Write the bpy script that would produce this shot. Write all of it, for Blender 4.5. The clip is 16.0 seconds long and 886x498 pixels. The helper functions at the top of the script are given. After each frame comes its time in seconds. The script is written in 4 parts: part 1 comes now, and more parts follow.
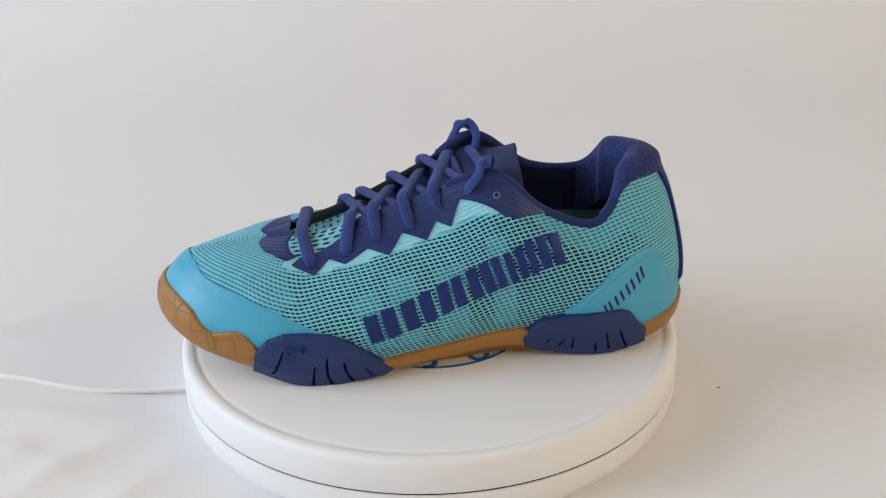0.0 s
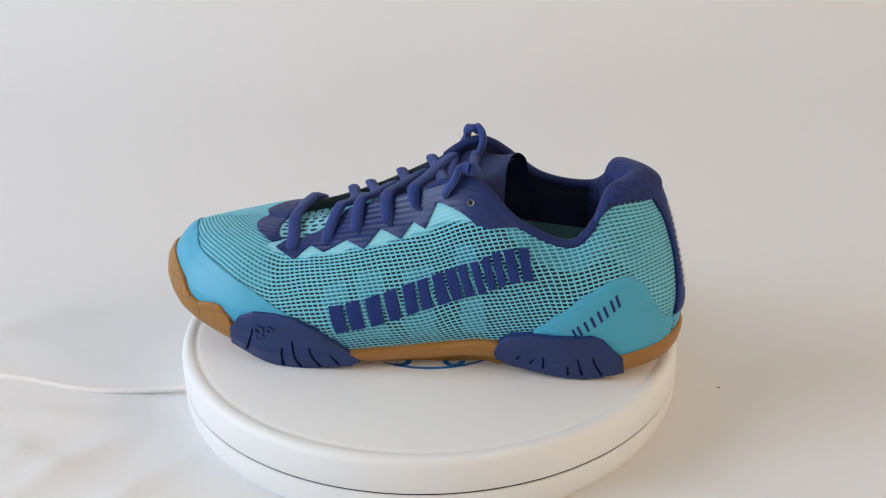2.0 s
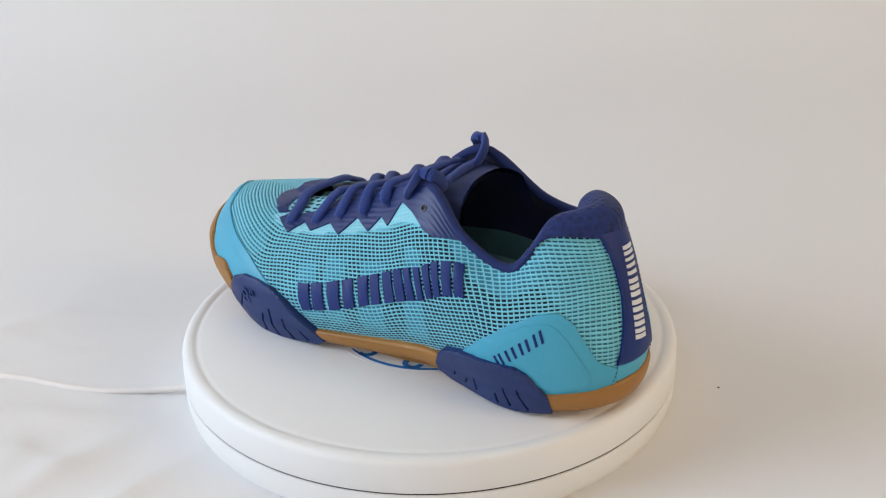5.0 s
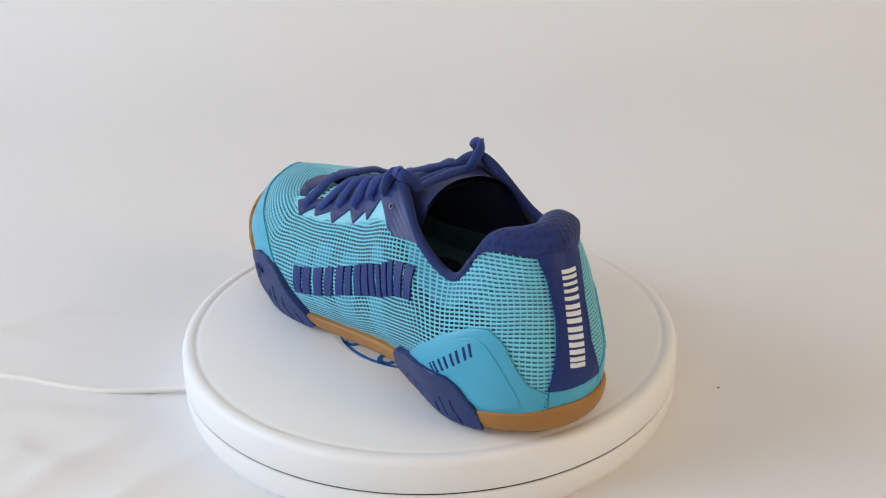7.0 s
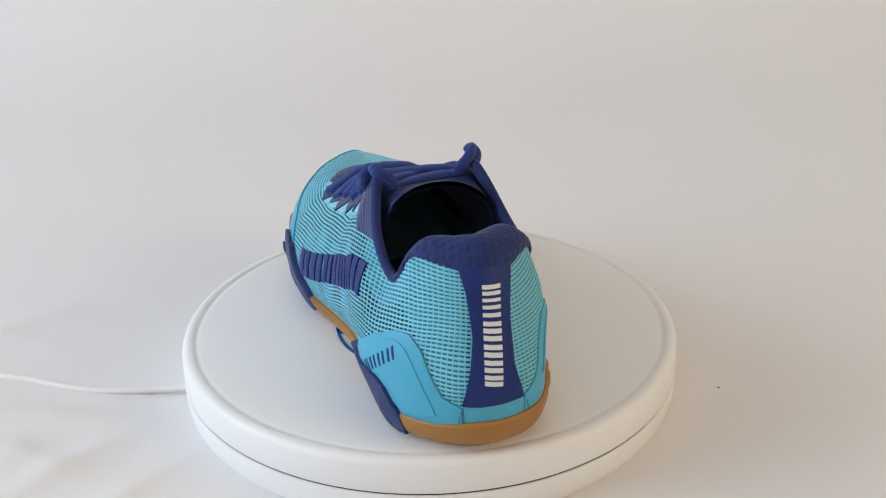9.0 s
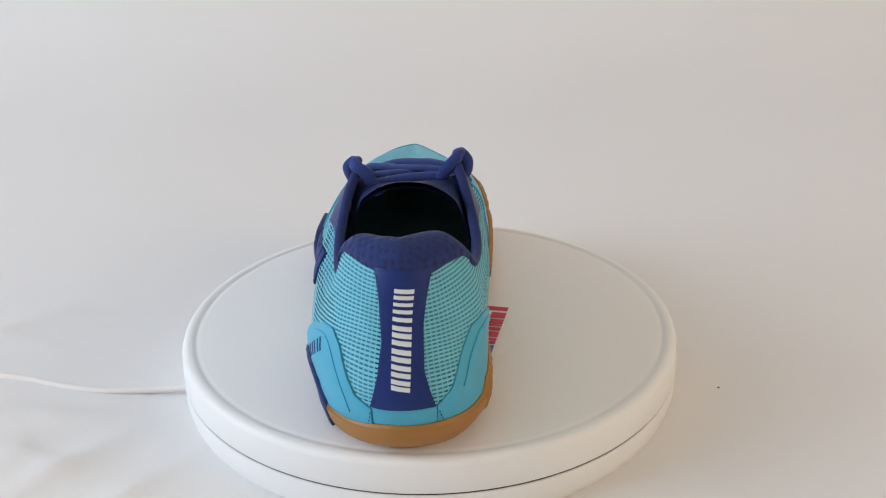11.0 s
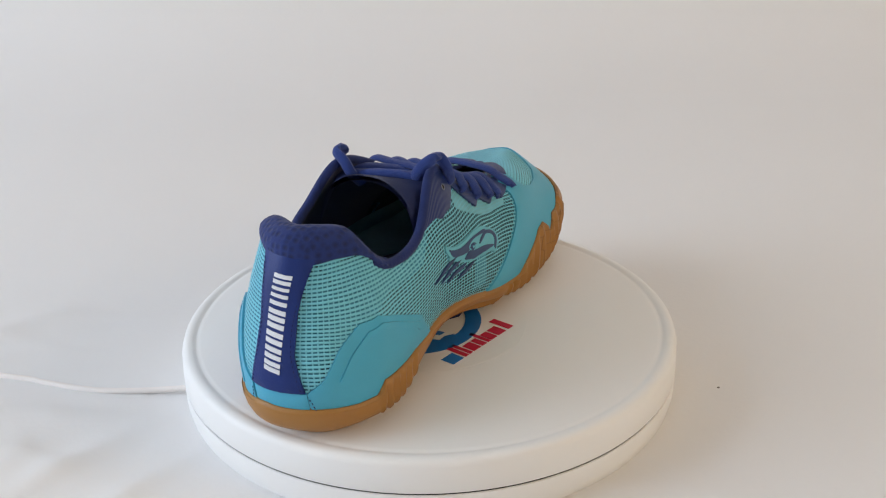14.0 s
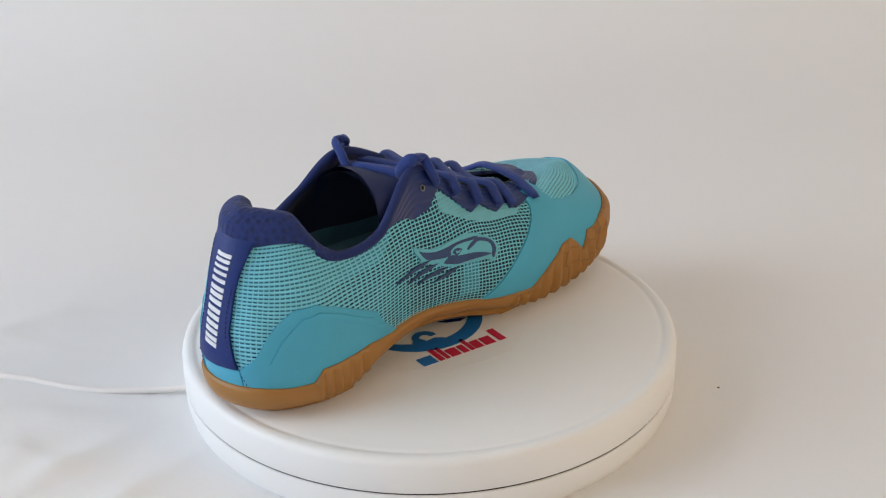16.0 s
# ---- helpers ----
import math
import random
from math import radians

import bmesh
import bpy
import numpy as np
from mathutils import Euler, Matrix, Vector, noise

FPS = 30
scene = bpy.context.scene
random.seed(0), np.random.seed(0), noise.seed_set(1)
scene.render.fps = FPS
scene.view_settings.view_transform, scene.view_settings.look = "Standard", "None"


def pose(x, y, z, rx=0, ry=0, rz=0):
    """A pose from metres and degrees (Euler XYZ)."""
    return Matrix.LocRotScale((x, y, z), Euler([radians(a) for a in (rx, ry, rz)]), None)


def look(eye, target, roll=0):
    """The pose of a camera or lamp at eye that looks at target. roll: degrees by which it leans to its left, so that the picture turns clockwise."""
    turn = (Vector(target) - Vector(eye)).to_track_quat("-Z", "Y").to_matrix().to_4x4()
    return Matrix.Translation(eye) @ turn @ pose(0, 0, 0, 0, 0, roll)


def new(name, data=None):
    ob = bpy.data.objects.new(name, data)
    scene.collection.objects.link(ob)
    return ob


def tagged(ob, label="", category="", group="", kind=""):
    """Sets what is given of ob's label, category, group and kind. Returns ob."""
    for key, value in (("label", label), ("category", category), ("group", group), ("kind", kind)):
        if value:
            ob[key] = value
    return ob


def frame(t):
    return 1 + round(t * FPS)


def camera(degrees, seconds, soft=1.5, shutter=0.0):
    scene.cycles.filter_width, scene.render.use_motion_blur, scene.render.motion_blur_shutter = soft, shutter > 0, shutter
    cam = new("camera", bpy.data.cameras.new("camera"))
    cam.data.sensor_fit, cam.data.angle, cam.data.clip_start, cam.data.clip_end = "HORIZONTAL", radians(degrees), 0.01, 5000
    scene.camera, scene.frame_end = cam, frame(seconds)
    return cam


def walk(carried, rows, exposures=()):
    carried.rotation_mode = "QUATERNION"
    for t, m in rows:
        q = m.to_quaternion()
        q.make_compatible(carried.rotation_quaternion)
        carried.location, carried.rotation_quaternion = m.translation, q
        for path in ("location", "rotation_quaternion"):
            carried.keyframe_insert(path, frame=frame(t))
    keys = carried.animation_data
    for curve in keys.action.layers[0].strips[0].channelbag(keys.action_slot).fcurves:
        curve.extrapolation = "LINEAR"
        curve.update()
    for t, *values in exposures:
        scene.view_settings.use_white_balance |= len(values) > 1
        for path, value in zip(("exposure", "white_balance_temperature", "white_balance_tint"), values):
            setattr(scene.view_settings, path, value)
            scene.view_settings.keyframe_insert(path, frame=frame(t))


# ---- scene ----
from mathutils.geometry import tessellate_polygon

cam = camera(37.15, 16.0, soft=1.2)
EYE = Vector((0, -0.66, 0.3579))
AHEAD = Vector((math.sin(radians(0.747)) * math.cos(radians(25.332)), math.cos(radians(0.747)) * math.cos(radians(25.332)), -math.sin(radians(25.332))))
STAND = look(EYE, EYE + AHEAD, -1.128)
walk(cam, [(0.0, STAND), (16.0, STAND)], exposures=[(0.0, -0.50), (4.0, -0.49), (7.0, -0.47), (9.0, -0.50), (12.5, -0.53), (16.0, -0.55)])
TURN = 8.778  # degrees a second, clockwise from above

# ---- light ----
world = bpy.data.worlds.new("world")
scene.world = world
world.use_nodes = True
sky = world.node_tree.nodes.new("ShaderNodeTexSky")
sky.sky_type, sky.sun_disc, sky.sun_elevation, sky.sun_rotation = "NISHITA", False, radians(35), radians(-80)
world.node_tree.links.new(sky.outputs["Color"], world.node_tree.nodes["Background"].inputs["Color"])
world.node_tree.nodes["Background"].inputs["Strength"].default_value = 0.1


def area(name, eye, target, w, h, power, colour):
    lamp = bpy.data.lights.new(name, "AREA")
    lamp.shape, lamp.size, lamp.size_y, lamp.energy, lamp.color = "RECTANGLE", w, h, power, colour
    ob = new(name, lamp)
    ob.matrix_world = look(eye, target)
    return ob


area("window_light", (-1.86, -0.38, 0.84), (0, -0.3, 0.05), 1.3, 1.3, 45, (0.725, 0.838, 0.99))
# warm fill lamp added on the right, where no window is known
area("right_fill_light", (1.86, -1.0, 1.1), (0, -0.1, 0.0), 1.0, 1.0, 22, (1.0, 0.74, 0.43))

# ---- materials ----


def material(name, colour, rough=0.6, metal=0.0, noise_scale=0.0, noise_mix=0.0, bump=0.0, bump_scale=200.0, sheen=0.0, spec=0.5):
    m = bpy.data.materials.new(name)
    m.use_nodes = True
    nt = m.node_tree
    b = nt.nodes["Principled BSDF"]
    b.inputs["Base Color"].default_value = (*colour, 1)
    b.inputs["Roughness"].default_value, b.inputs["Metallic"].default_value = rough, metal
    b.inputs["Sheen Weight"].default_value = sheen
    b.inputs["Specular IOR Level"].default_value = spec
    tc = nt.nodes.new("ShaderNodeTexCoord")
    if noise_mix:
        n = nt.nodes.new("ShaderNodeTexNoise")
        n.inputs["Scale"].default_value, n.inputs["Detail"].default_value = noise_scale, 5
        nt.links.new(tc.outputs["Object"], n.inputs["Vector"])
        mix = nt.nodes.new("ShaderNodeMix")
        mix.data_type = "RGBA"
        mix.inputs["A"].default_value = (*[c * (1 - noise_mix) for c in colour], 1)
        mix.inputs["B"].default_value = (*[min(1, c * (1 + noise_mix)) for c in colour], 1)
        nt.links.new(n.outputs["Fac"], mix.inputs["Factor"])
        nt.links.new(mix.outputs["Result"], b.inputs["Base Color"])
    if bump:
        n2 = nt.nodes.new("ShaderNodeTexNoise")
        n2.inputs["Scale"].default_value, n2.inputs["Detail"].default_value = bump_scale, 4
        nt.links.new(tc.outputs["Object"], n2.inputs["Vector"])
        bp = nt.nodes.new("ShaderNodeBump")
        bp.inputs["Strength"].default_value, bp.inputs["Distance"].default_value = bump, 0.001
        nt.links.new(n2.outputs["Fac"], bp.inputs["Height"])
        nt.links.new(bp.outputs["Normal"], b.inputs["Normal"])
    return m


def math_node(nt, op, a, b=None, c=None):
    n = nt.nodes.new("ShaderNodeMath")
    n.operation = op
    for i, x in enumerate((a, b, c)):
        if x is None:
            continue
        if isinstance(x, (int, float)):
            n.inputs[i].default_value = x
        else:
            nt.links.new(x, n.inputs[i])
    return n.outputs[0]


def weave(name, thread, along, across, wide, high):
    """Open mesh cloth: real holes in brick order, in metres of the cloth's own coordinates."""
    m = material(name, thread, 0.75, sheen=0.15, spec=0.3)
    nt = m.node_tree
    b, out = nt.nodes["Principled BSDF"], nt.nodes["Material Output"]
    uv = nt.nodes.new("ShaderNodeUVMap")
    uv.uv_map = "cloth"
    sep = nt.nodes.new("ShaderNodeSeparateXYZ")
    nt.links.new(uv.outputs["UV"], sep.inputs[0])
    op = nt.nodes.new("ShaderNodeAttribute")
    op.attribute_name = "openness"
    wob = nt.nodes.new("ShaderNodeTexNoise")
    wob.inputs["Scale"].default_value = 60
    tc = nt.nodes.new("ShaderNodeTexCoord")
    nt.links.new(tc.outputs["Object"], wob.inputs["Vector"])
    sway = nt.nodes.new("ShaderNodeTexNoise")
    sway.inputs["Scale"].default_value, sway.inputs["Detail"].default_value = 28, 0
    nt.links.new(tc.outputs["Object"], sway.inputs["Vector"])
    w = math_node(nt, "MULTIPLY_ADD", wob.outputs["Fac"], 0.0008, sep.outputs["Y"])
    w = math_node(nt, "MULTIPLY_ADD", sway.outputs["Fac"], 0.006, w)
    row = math_node(nt, "DIVIDE", w, across)
    jitter = math_node(nt, "MULTIPLY", math_node(nt, "SINE", math_node(nt, "MULTIPLY", math_node(nt, "FLOOR", row), 12.9)), 0.07)
    col = math_node(nt, "ADD", math_node(nt, "DIVIDE", sep.outputs["X"], along), jitter)
    du = math_node(nt, "ABSOLUTE", math_node(nt, "SUBTRACT", math_node(nt, "FRACT", col), 0.5))
    dv = math_node(nt, "ABSOLUTE", math_node(nt, "SUBTRACT", math_node(nt, "FRACT", row), 0.5))
    wu = wide / 2
    wv = math_node(nt, "MULTIPLY", op.outputs["Fac"], high / 2)
    hole = math_node(nt, "MULTIPLY", math_node(nt, "LESS_THAN", du, wu), math_node(nt, "LESS_THAN", dv, wv))
    # where the weave is drawn tight the holes remain as dimples, their shade put in the colour
    dimple_shade = math_node(nt, "MULTIPLY", math_node(nt, "LESS_THAN", du, wu), math_node(nt, "LESS_THAN", dv, high * 0.38))
    worn = nt.nodes.new("ShaderNodeTexNoise")
    worn.inputs["Scale"].default_value, worn.inputs["Detail"].default_value = 130, 4
    nt.links.new(tc.outputs["Object"], worn.inputs["Vector"])
    # tint mixes random thread tone with the shade painted into the dimples
    tint = nt.nodes.new("ShaderNodeMix")
    tint.data_type = "RGBA"
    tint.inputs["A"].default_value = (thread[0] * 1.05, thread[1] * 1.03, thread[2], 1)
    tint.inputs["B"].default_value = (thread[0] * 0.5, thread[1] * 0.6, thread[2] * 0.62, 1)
    nt.links.new(math_node(nt, "MULTIPLY_ADD", dimple_shade, 0.6, math_node(nt, "MULTIPLY_ADD", worn.outputs["Fac"], 0.5, -0.15)), tint.inputs["Factor"])
    pale = nt.nodes.new("ShaderNodeMix")
    pale.data_type = "RGBA"
    pale.inputs["B"].default_value = (thread[0] * 1.75, thread[1] * 1.18, thread[2] * 1.06, 1)
    nt.links.new(math_node(nt, "MULTIPLY", math_node(nt, "LESS_THAN", op.outputs["Fac"], 0.01), 0.7), pale.inputs["Factor"])
    nt.links.new(tint.outputs["Result"], pale.inputs["A"])
    nt.links.new(pale.outputs["Result"], b.inputs["Base Color"])
    clear = nt.nodes.new("ShaderNodeBsdfTransparent")
    mix = nt.nodes.new("ShaderNodeMixShader")
    nt.links.new(hole, mix.inputs[0])
    nt.links.new(b.outputs[0], mix.inputs[1])
    nt.links.new(clear.outputs[0], mix.inputs[2])
    nt.links.new(mix.outputs[0], out.inputs["Surface"])
    ridge = math_node(nt, "MULTIPLY", math_node(nt, "SUBTRACT", 0.5, dv), -1.0)
    bp = nt.nodes.new("ShaderNodeBump")
    bp.inputs["Strength"].default_value, bp.inputs["Distance"].default_value = 0.6, 0.0012
    nt.links.new(ridge, bp.inputs["Height"])
    nt.links.new(bp.outputs["Normal"], b.inputs["Normal"])
    return m


TURQ = (0.057, 0.375, 0.55)
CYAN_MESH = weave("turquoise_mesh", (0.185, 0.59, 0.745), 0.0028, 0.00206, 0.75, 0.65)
FILM = material("turquoise_film", TURQ, 0.42, noise_scale=40, noise_mix=0.08, bump=0.12, bump_scale=900)
NAVY = material("navy_film", (0.0035, 0.021, 0.145), 0.5, spec=0.35, noise_scale=60, noise_mix=0.15, bump=0.15, bump_scale=800)
PAD = material("navy_rubber", (0.0045, 0.023, 0.12), 0.5, noise_scale=50, noise_mix=0.15, bump=0.15, bump_scale=600)
LINER_BLUE = material("blue_liner_band", (0.04, 0.22, 0.34), 0.85, noise_scale=70, noise_mix=0.3)
LINER = material("dark_teal_liner", (0.008, 0.035, 0.062), 0.9, noise_scale=90, noise_mix=0.3)
PALE = material("pale_turquoise_band", (0.22, 0.54, 0.62), 0.7, noise_scale=160, noise_mix=0.25, bump=0.3, bump_scale=700)
CUSHION = material("navy_cushion", (0.005, 0.018, 0.11), 0.85, noise_scale=80, noise_mix=0.2, bump=0.3, bump_scale=700, sheen=0.06)
INNER = material("teal_lining", (0.13, 0.30, 0.34), 0.9, noise_scale=60, noise_mix=0.3)
DARK = material("dark_insole_print", (0.02, 0.03, 0.06), 0.9, noise_scale=60, noise_mix=0.3, sheen=0.1)
LINING = material("navy_lining", (0.009, 0.016, 0.065), 0.9, noise_scale=60, noise_mix=0.3, bump=0.2, bump_scale=700, sheen=0.15)
WHITE_PRINT = material("white_print", (0.72, 0.74, 0.76), 0.5)
PLASTIC = material("white_plastic", (0.855, 0.85, 0.838), 0.5, noise_scale=6, noise_mix=0.02, bump=0.03, bump_scale=300)
SPECK = material("brown_speck", (0.10, 0.08, 0.07), 0.9)
# flat black that stands for the shade inside gaps and holes
PAINTED_SHADE = material("painted_shade", (0.012, 0.012, 0.012), 0.9)
CLOTH = material("white_cloth", (0.82, 0.808, 0.80), 0.9, noise_scale=5, noise_mix=0.015, bump=0.1, bump_scale=350)
WALL = material("white_wall", (0.75, 0.73, 0.70), 0.9, noise_scale=3, noise_mix=0.03)
CABLE = material("cream_cable", (0.88, 0.825, 0.785), 0.7)
STICKER = material("clear_sticker", (0.85, 0.85, 0.835), 0.3)
BLUE_PRINT = material("blue_print", (0.012, 0.16, 0.48), 0.4)
RED_PRINT = material("red_print", (0.55, 0.015, 0.06), 0.4)
METAL = material("eyelet_metal", (0.22, 0.23, 0.27), 0.35, metal=0.9)

INSOLE = material("teal_insole", (0.24, 0.48, 0.50), 0.8, noise_scale=30, noise_mix=0.3)
TONGUE = material("navy_tongue", (0.007, 0.017, 0.085), 0.75, noise_scale=60, noise_mix=0.15, bump=0.1, bump_scale=700)
GUIDE = material("dark_guide", (0.012, 0.022, 0.024), 0.45)


def ribbed(name, colour, period):
    """Smooth film with fine parallel ribs along the skin."""
    m = material(name, colour, 0.42, noise_scale=60, noise_mix=0.15)
    nt = m.node_tree
    uv = nt.nodes.new("ShaderNodeUVMap")
    uv.uv_map = "cloth"
    sep = nt.nodes.new("ShaderNodeSeparateXYZ")
    nt.links.new(uv.outputs["UV"], sep.inputs[0])
    w = math_node(nt, "SINE", math_node(nt, "MULTIPLY", sep.outputs["Y"], 2 * math.pi / period))
    bp = nt.nodes.new("ShaderNodeBump")
    bp.inputs["Strength"].default_value, bp.inputs["Distance"].default_value = 0.25, 0.0004
    nt.links.new(w, bp.inputs["Height"])
    nt.links.new(bp.outputs["Normal"], nt.nodes["Principled BSDF"].inputs["Normal"])
    return m


NAVY_RIB = ribbed("navy_ribbed_film", (0.005, 0.020, 0.12), 0.0024)


def honeycomb(name, colour, cell, rough=0.85, sheen=0.3, relief=0.0006, low=0.72, dimples=False, sharp=6.0, begin=None):
    m = material(name, colour, rough, sheen=sheen)
    nt = m.node_tree
    tc = nt.nodes.new("ShaderNodeTexCoord")
    vo = nt.nodes.new("ShaderNodeTexVoronoi")
    vo.feature = "F1" if dimples else "DISTANCE_TO_EDGE"
    vo.inputs["Scale"].default_value, vo.inputs["Randomness"].default_value = 1 / cell, 0.35
    nt.links.new(tc.outputs["Object"], vo.inputs["Vector"])
    edge = math_node(nt, "MINIMUM", math_node(nt, "MULTIPLY", vo.outputs["Distance"], 1.7 if dimples else sharp), 1.0)
    if begin is not None:  # the cells are moulded in the toe end alone
        at = nt.nodes.new("ShaderNodeSeparateXYZ")
        nt.links.new(tc.outputs["Object"], at.inputs[0])
        edge = math_node(nt, "MAXIMUM", edge, math_node(nt, "LESS_THAN", at.outputs["X"], begin))
    bp = nt.nodes.new("ShaderNodeBump")
    bp.inputs["Strength"].default_value, bp.inputs["Distance"].default_value = 0.7, relief
    nt.links.new(edge, bp.inputs["Height"])
    nt.links.new(bp.outputs["Normal"], nt.nodes["Principled BSDF"].inputs["Normal"])
    mix = nt.nodes.new("ShaderNodeMix")
    mix.data_type = "RGBA"
    mix.inputs["A"].default_value = (*[c * low for c in colour], 1)
    mix.inputs["B"].default_value = (*[c * 1.15 for c in colour], 1)
    nt.links.new(edge, mix.inputs["Factor"])
    nt.links.new(mix.outputs["Result"], nt.nodes["Principled BSDF"].inputs["Base Color"])
    return m


GUM = honeycomb("gum_rubber", (0.30, 0.135, 0.026), 0.0105, 0.5, 0.0, 0.0003, 0.72, sharp=22.0, begin=0.078)
CREST_GROUND = material("turquoise_print", (0.12, 0.44, 0.55), 0.6, noise_scale=90, noise_mix=0.15, bump=0.2, bump_scale=700)
CREST = material("faded_navy_print", (0.024, 0.055, 0.15), 0.6, noise_scale=120, noise_mix=0.3)


def braid(name, colour, pitch):
    """Woven lace: crossing threads along and round the lace."""
    m = material(name, colour, 0.8, noise_scale=300, noise_mix=0.2, sheen=0.12)
    nt = m.node_tree
    uv = nt.nodes.new("ShaderNodeUVMap")
    uv.uv_map = "cloth"
    sep = nt.nodes.new("ShaderNodeSeparateXYZ")
    nt.links.new(uv.outputs["UV"], sep.inputs[0])
    k = 2 * math.pi / pitch
    a = math_node(nt, "SINE", math_node(nt, "MULTIPLY", math_node(nt, "ADD", sep.outputs["X"], sep.outputs["Y"]), k))
    e = math_node(nt, "SINE", math_node(nt, "MULTIPLY", math_node(nt, "SUBTRACT", sep.outputs["X"], sep.outputs["Y"]), k))
    bp = nt.nodes.new("ShaderNodeBump")
    bp.inputs["Strength"].default_value, bp.inputs["Distance"].default_value = 0.5, 0.0003
    nt.links.new(math_node(nt, "MULTIPLY", a, e), bp.inputs["Height"])
    nt.links.new(bp.outputs["Normal"], nt.nodes["Principled BSDF"].inputs["Normal"])
    return m


LACE = braid("navy_lace", (0.013, 0.040, 0.215), 0.0013)
HONEYCOMB = honeycomb("navy_honeycomb", (0.006, 0.020, 0.12), 0.0035, 0.85, 0.08, 0.0007, 0.45, True)

# ---- building helpers ----


def thing(name, label, category, group="", kind=""):
    return tagged(new(name), label, category, group, kind)


def part(name, bm, mat, parent=None, label="", smooth=True):
    me = bpy.data.meshes.new(name)
    bmesh.ops.recalc_face_normals(bm, faces=bm.faces[:])
    bm.to_mesh(me)
    bm.free()
    me.materials.append(mat)
    if smooth:
        me.shade_smooth()
        me.set_sharp_from_angle(angle=radians(40))
    ob = new(name, me)
    ob.parent = parent
    return tagged(ob, label)


def lathe(bm, profile, n=128):
    """profile: (radius, z) pairs from the axis out and down."""
    rings = []
    for r, z in profile:
        if r == 0:
            rings.append([bm.verts.new((0, 0, z))])
        else:
            rings.append([bm.verts.new((r * math.cos(2 * math.pi * k / n), r * math.sin(2 * math.pi * k / n), z)) for k in range(n)])
    for a, b in zip(rings, rings[1:]):
        for k in range(n):
            j = (k + 1) % n
            if len(a) == 1:
                bm.faces.new((a[0], b[k], b[j]))
            elif len(b) == 1:
                bm.faces.new((a[k], b[0], a[j]))
            else:
                bm.faces.new((a[k], b[k], b[j], a[j]))


def box(bm, x0, y0, z0, x1, y1, z1):
    v = [bm.verts.new((x, y, z)) for x in (x0, x1) for y in (y0, y1) for z in (z0, z1)]
    for f in ((0, 1, 3, 2), (4, 6, 7, 5), (0, 4, 5, 1), (2, 3, 7, 6), (0, 2, 6, 4), (1, 5, 7, 3)):
        bm.faces.new([v[i] for i in f])


def grid(bm, pts, wrap=False):
    """Faces over an array of points, rows by columns."""
    v = [[bm.verts.new(p) for p in row] for row in pts]
    for a, b in zip(v, v[1:] + ([v[0]] if wrap else [])):
        for k in range(len(a) - 1):
            bm.faces.new((a[k], a[k + 1], b[k + 1], b[k]))
    return v


def tube(bm, path, rx, ry=None, n=10, up=(0, 0, 1)):
    """A closed-ended oval tube along a path; rx across, ry along the up direction."""
    ry = ry or rx
    path = [Vector(p) for p in path]
    uv = bm.loops.layers.uv.get("cloth") or bm.loops.layers.uv.new("cloth")
    rings = []
    for i, p in enumerate(path):
        d = (path[min(i + 1, len(path) - 1)] - path[max(i - 1, 0)]).normalized()
        u = Vector(up[i] if isinstance(up, list) else up)
        side = d.cross(u).normalized()
        u = side.cross(d).normalized()
        rings.append([bm.verts.new(p + side * rx * math.cos(2 * math.pi * k / n) + u * ry * math.sin(2 * math.pi * k / n)) for k in range(n)])
    run = 0.0
    for i, (a, b) in enumerate(zip(rings, rings[1:])):
        step = (path[i + 1] - path[i]).length
        for k in range(n):
            j = (k + 1) % n
            f = bm.faces.new((a[k], a[j], b[j], b[k]))
            for l, (x, y) in zip(f.loops, ((run, k), (run, k + 1), (run + step, k + 1), (run + step, k))):
                l[uv].uv = (x, y * 0.0132 / n)
        run += step
    bm.faces.new(rings[0][::-1])
    bm.faces.new(rings[-1])


def smooth_path(pts, per=8):
    pts = [Vector(p) for p in pts]
    out = []
    for i in range(len(pts) - 1):
        p0, p1, p2, p3 = pts[max(i - 1, 0)], pts[i], pts[i + 1], pts[min(i + 2, len(pts) - 1)]
        for k in range(per):
            out.append(spline(p0, p1, p2, p3, k / per))
    return out + [pts[-1]]


# ---- the shoe's skin ----
# loops round the shoe, in mm: toe tip, along the lateral side, heel, back along the medial side
FEATHER = [(142,16,28), (134,35,27), (118,50.5,23), (90,61,16), (62,65.2,10), (25,62.2,12), (-10,52,13), (-40,46,15), (-65,43,13), (-90,42,13), (-114,36,14), (-132,20,15),
    (-138,-1,15), (-129,-24,15), (-106,-36,14), (-85,-37,14), (-58,-32,21), (-30,-27,24), (0,-28,22), (30,-29,15), (62,-29,11), (95,-28,14), (120,-21,20), (137,-6,26)]
BULGE = [(141,16,40), (133,36,38), (117,50.5,36), (90,62,34), (60,67.3,32), (25,66.5,32), (-10,59.5,34), (-42,53,38), (-65,51,36), (-90,49,36), (-114,38,40), (-133,20,40),
    (-140,-1,38), (-131,-24,40), (-107,-36,40), (-86,-38,38), (-60,-36,38), (-32,-33,40), (0,-33,36), (30,-30,33), (62,-30,32), (92,-27,34), (119,-21,36), (136,-6,38)]
SHOULDER = [(123,17,59.5), (117,29,58.5), (105,39,58), (85,48,57), (59,50,55), (25,52,60), (-9,49,66), (-38,49,71), (-62,49,66), (-89,44,58), (-112,32,68), (-127,16,75),
    (-132,-1,75), (-123,-19,75), (-105,-35,66), (-87,-37,66), (-58,-38,68), (-30,-34,72), (2,-31,65), (30,-27,58), (60,-24,57), (85,-15,60), (103,-1,60.5), (116,9,60)]
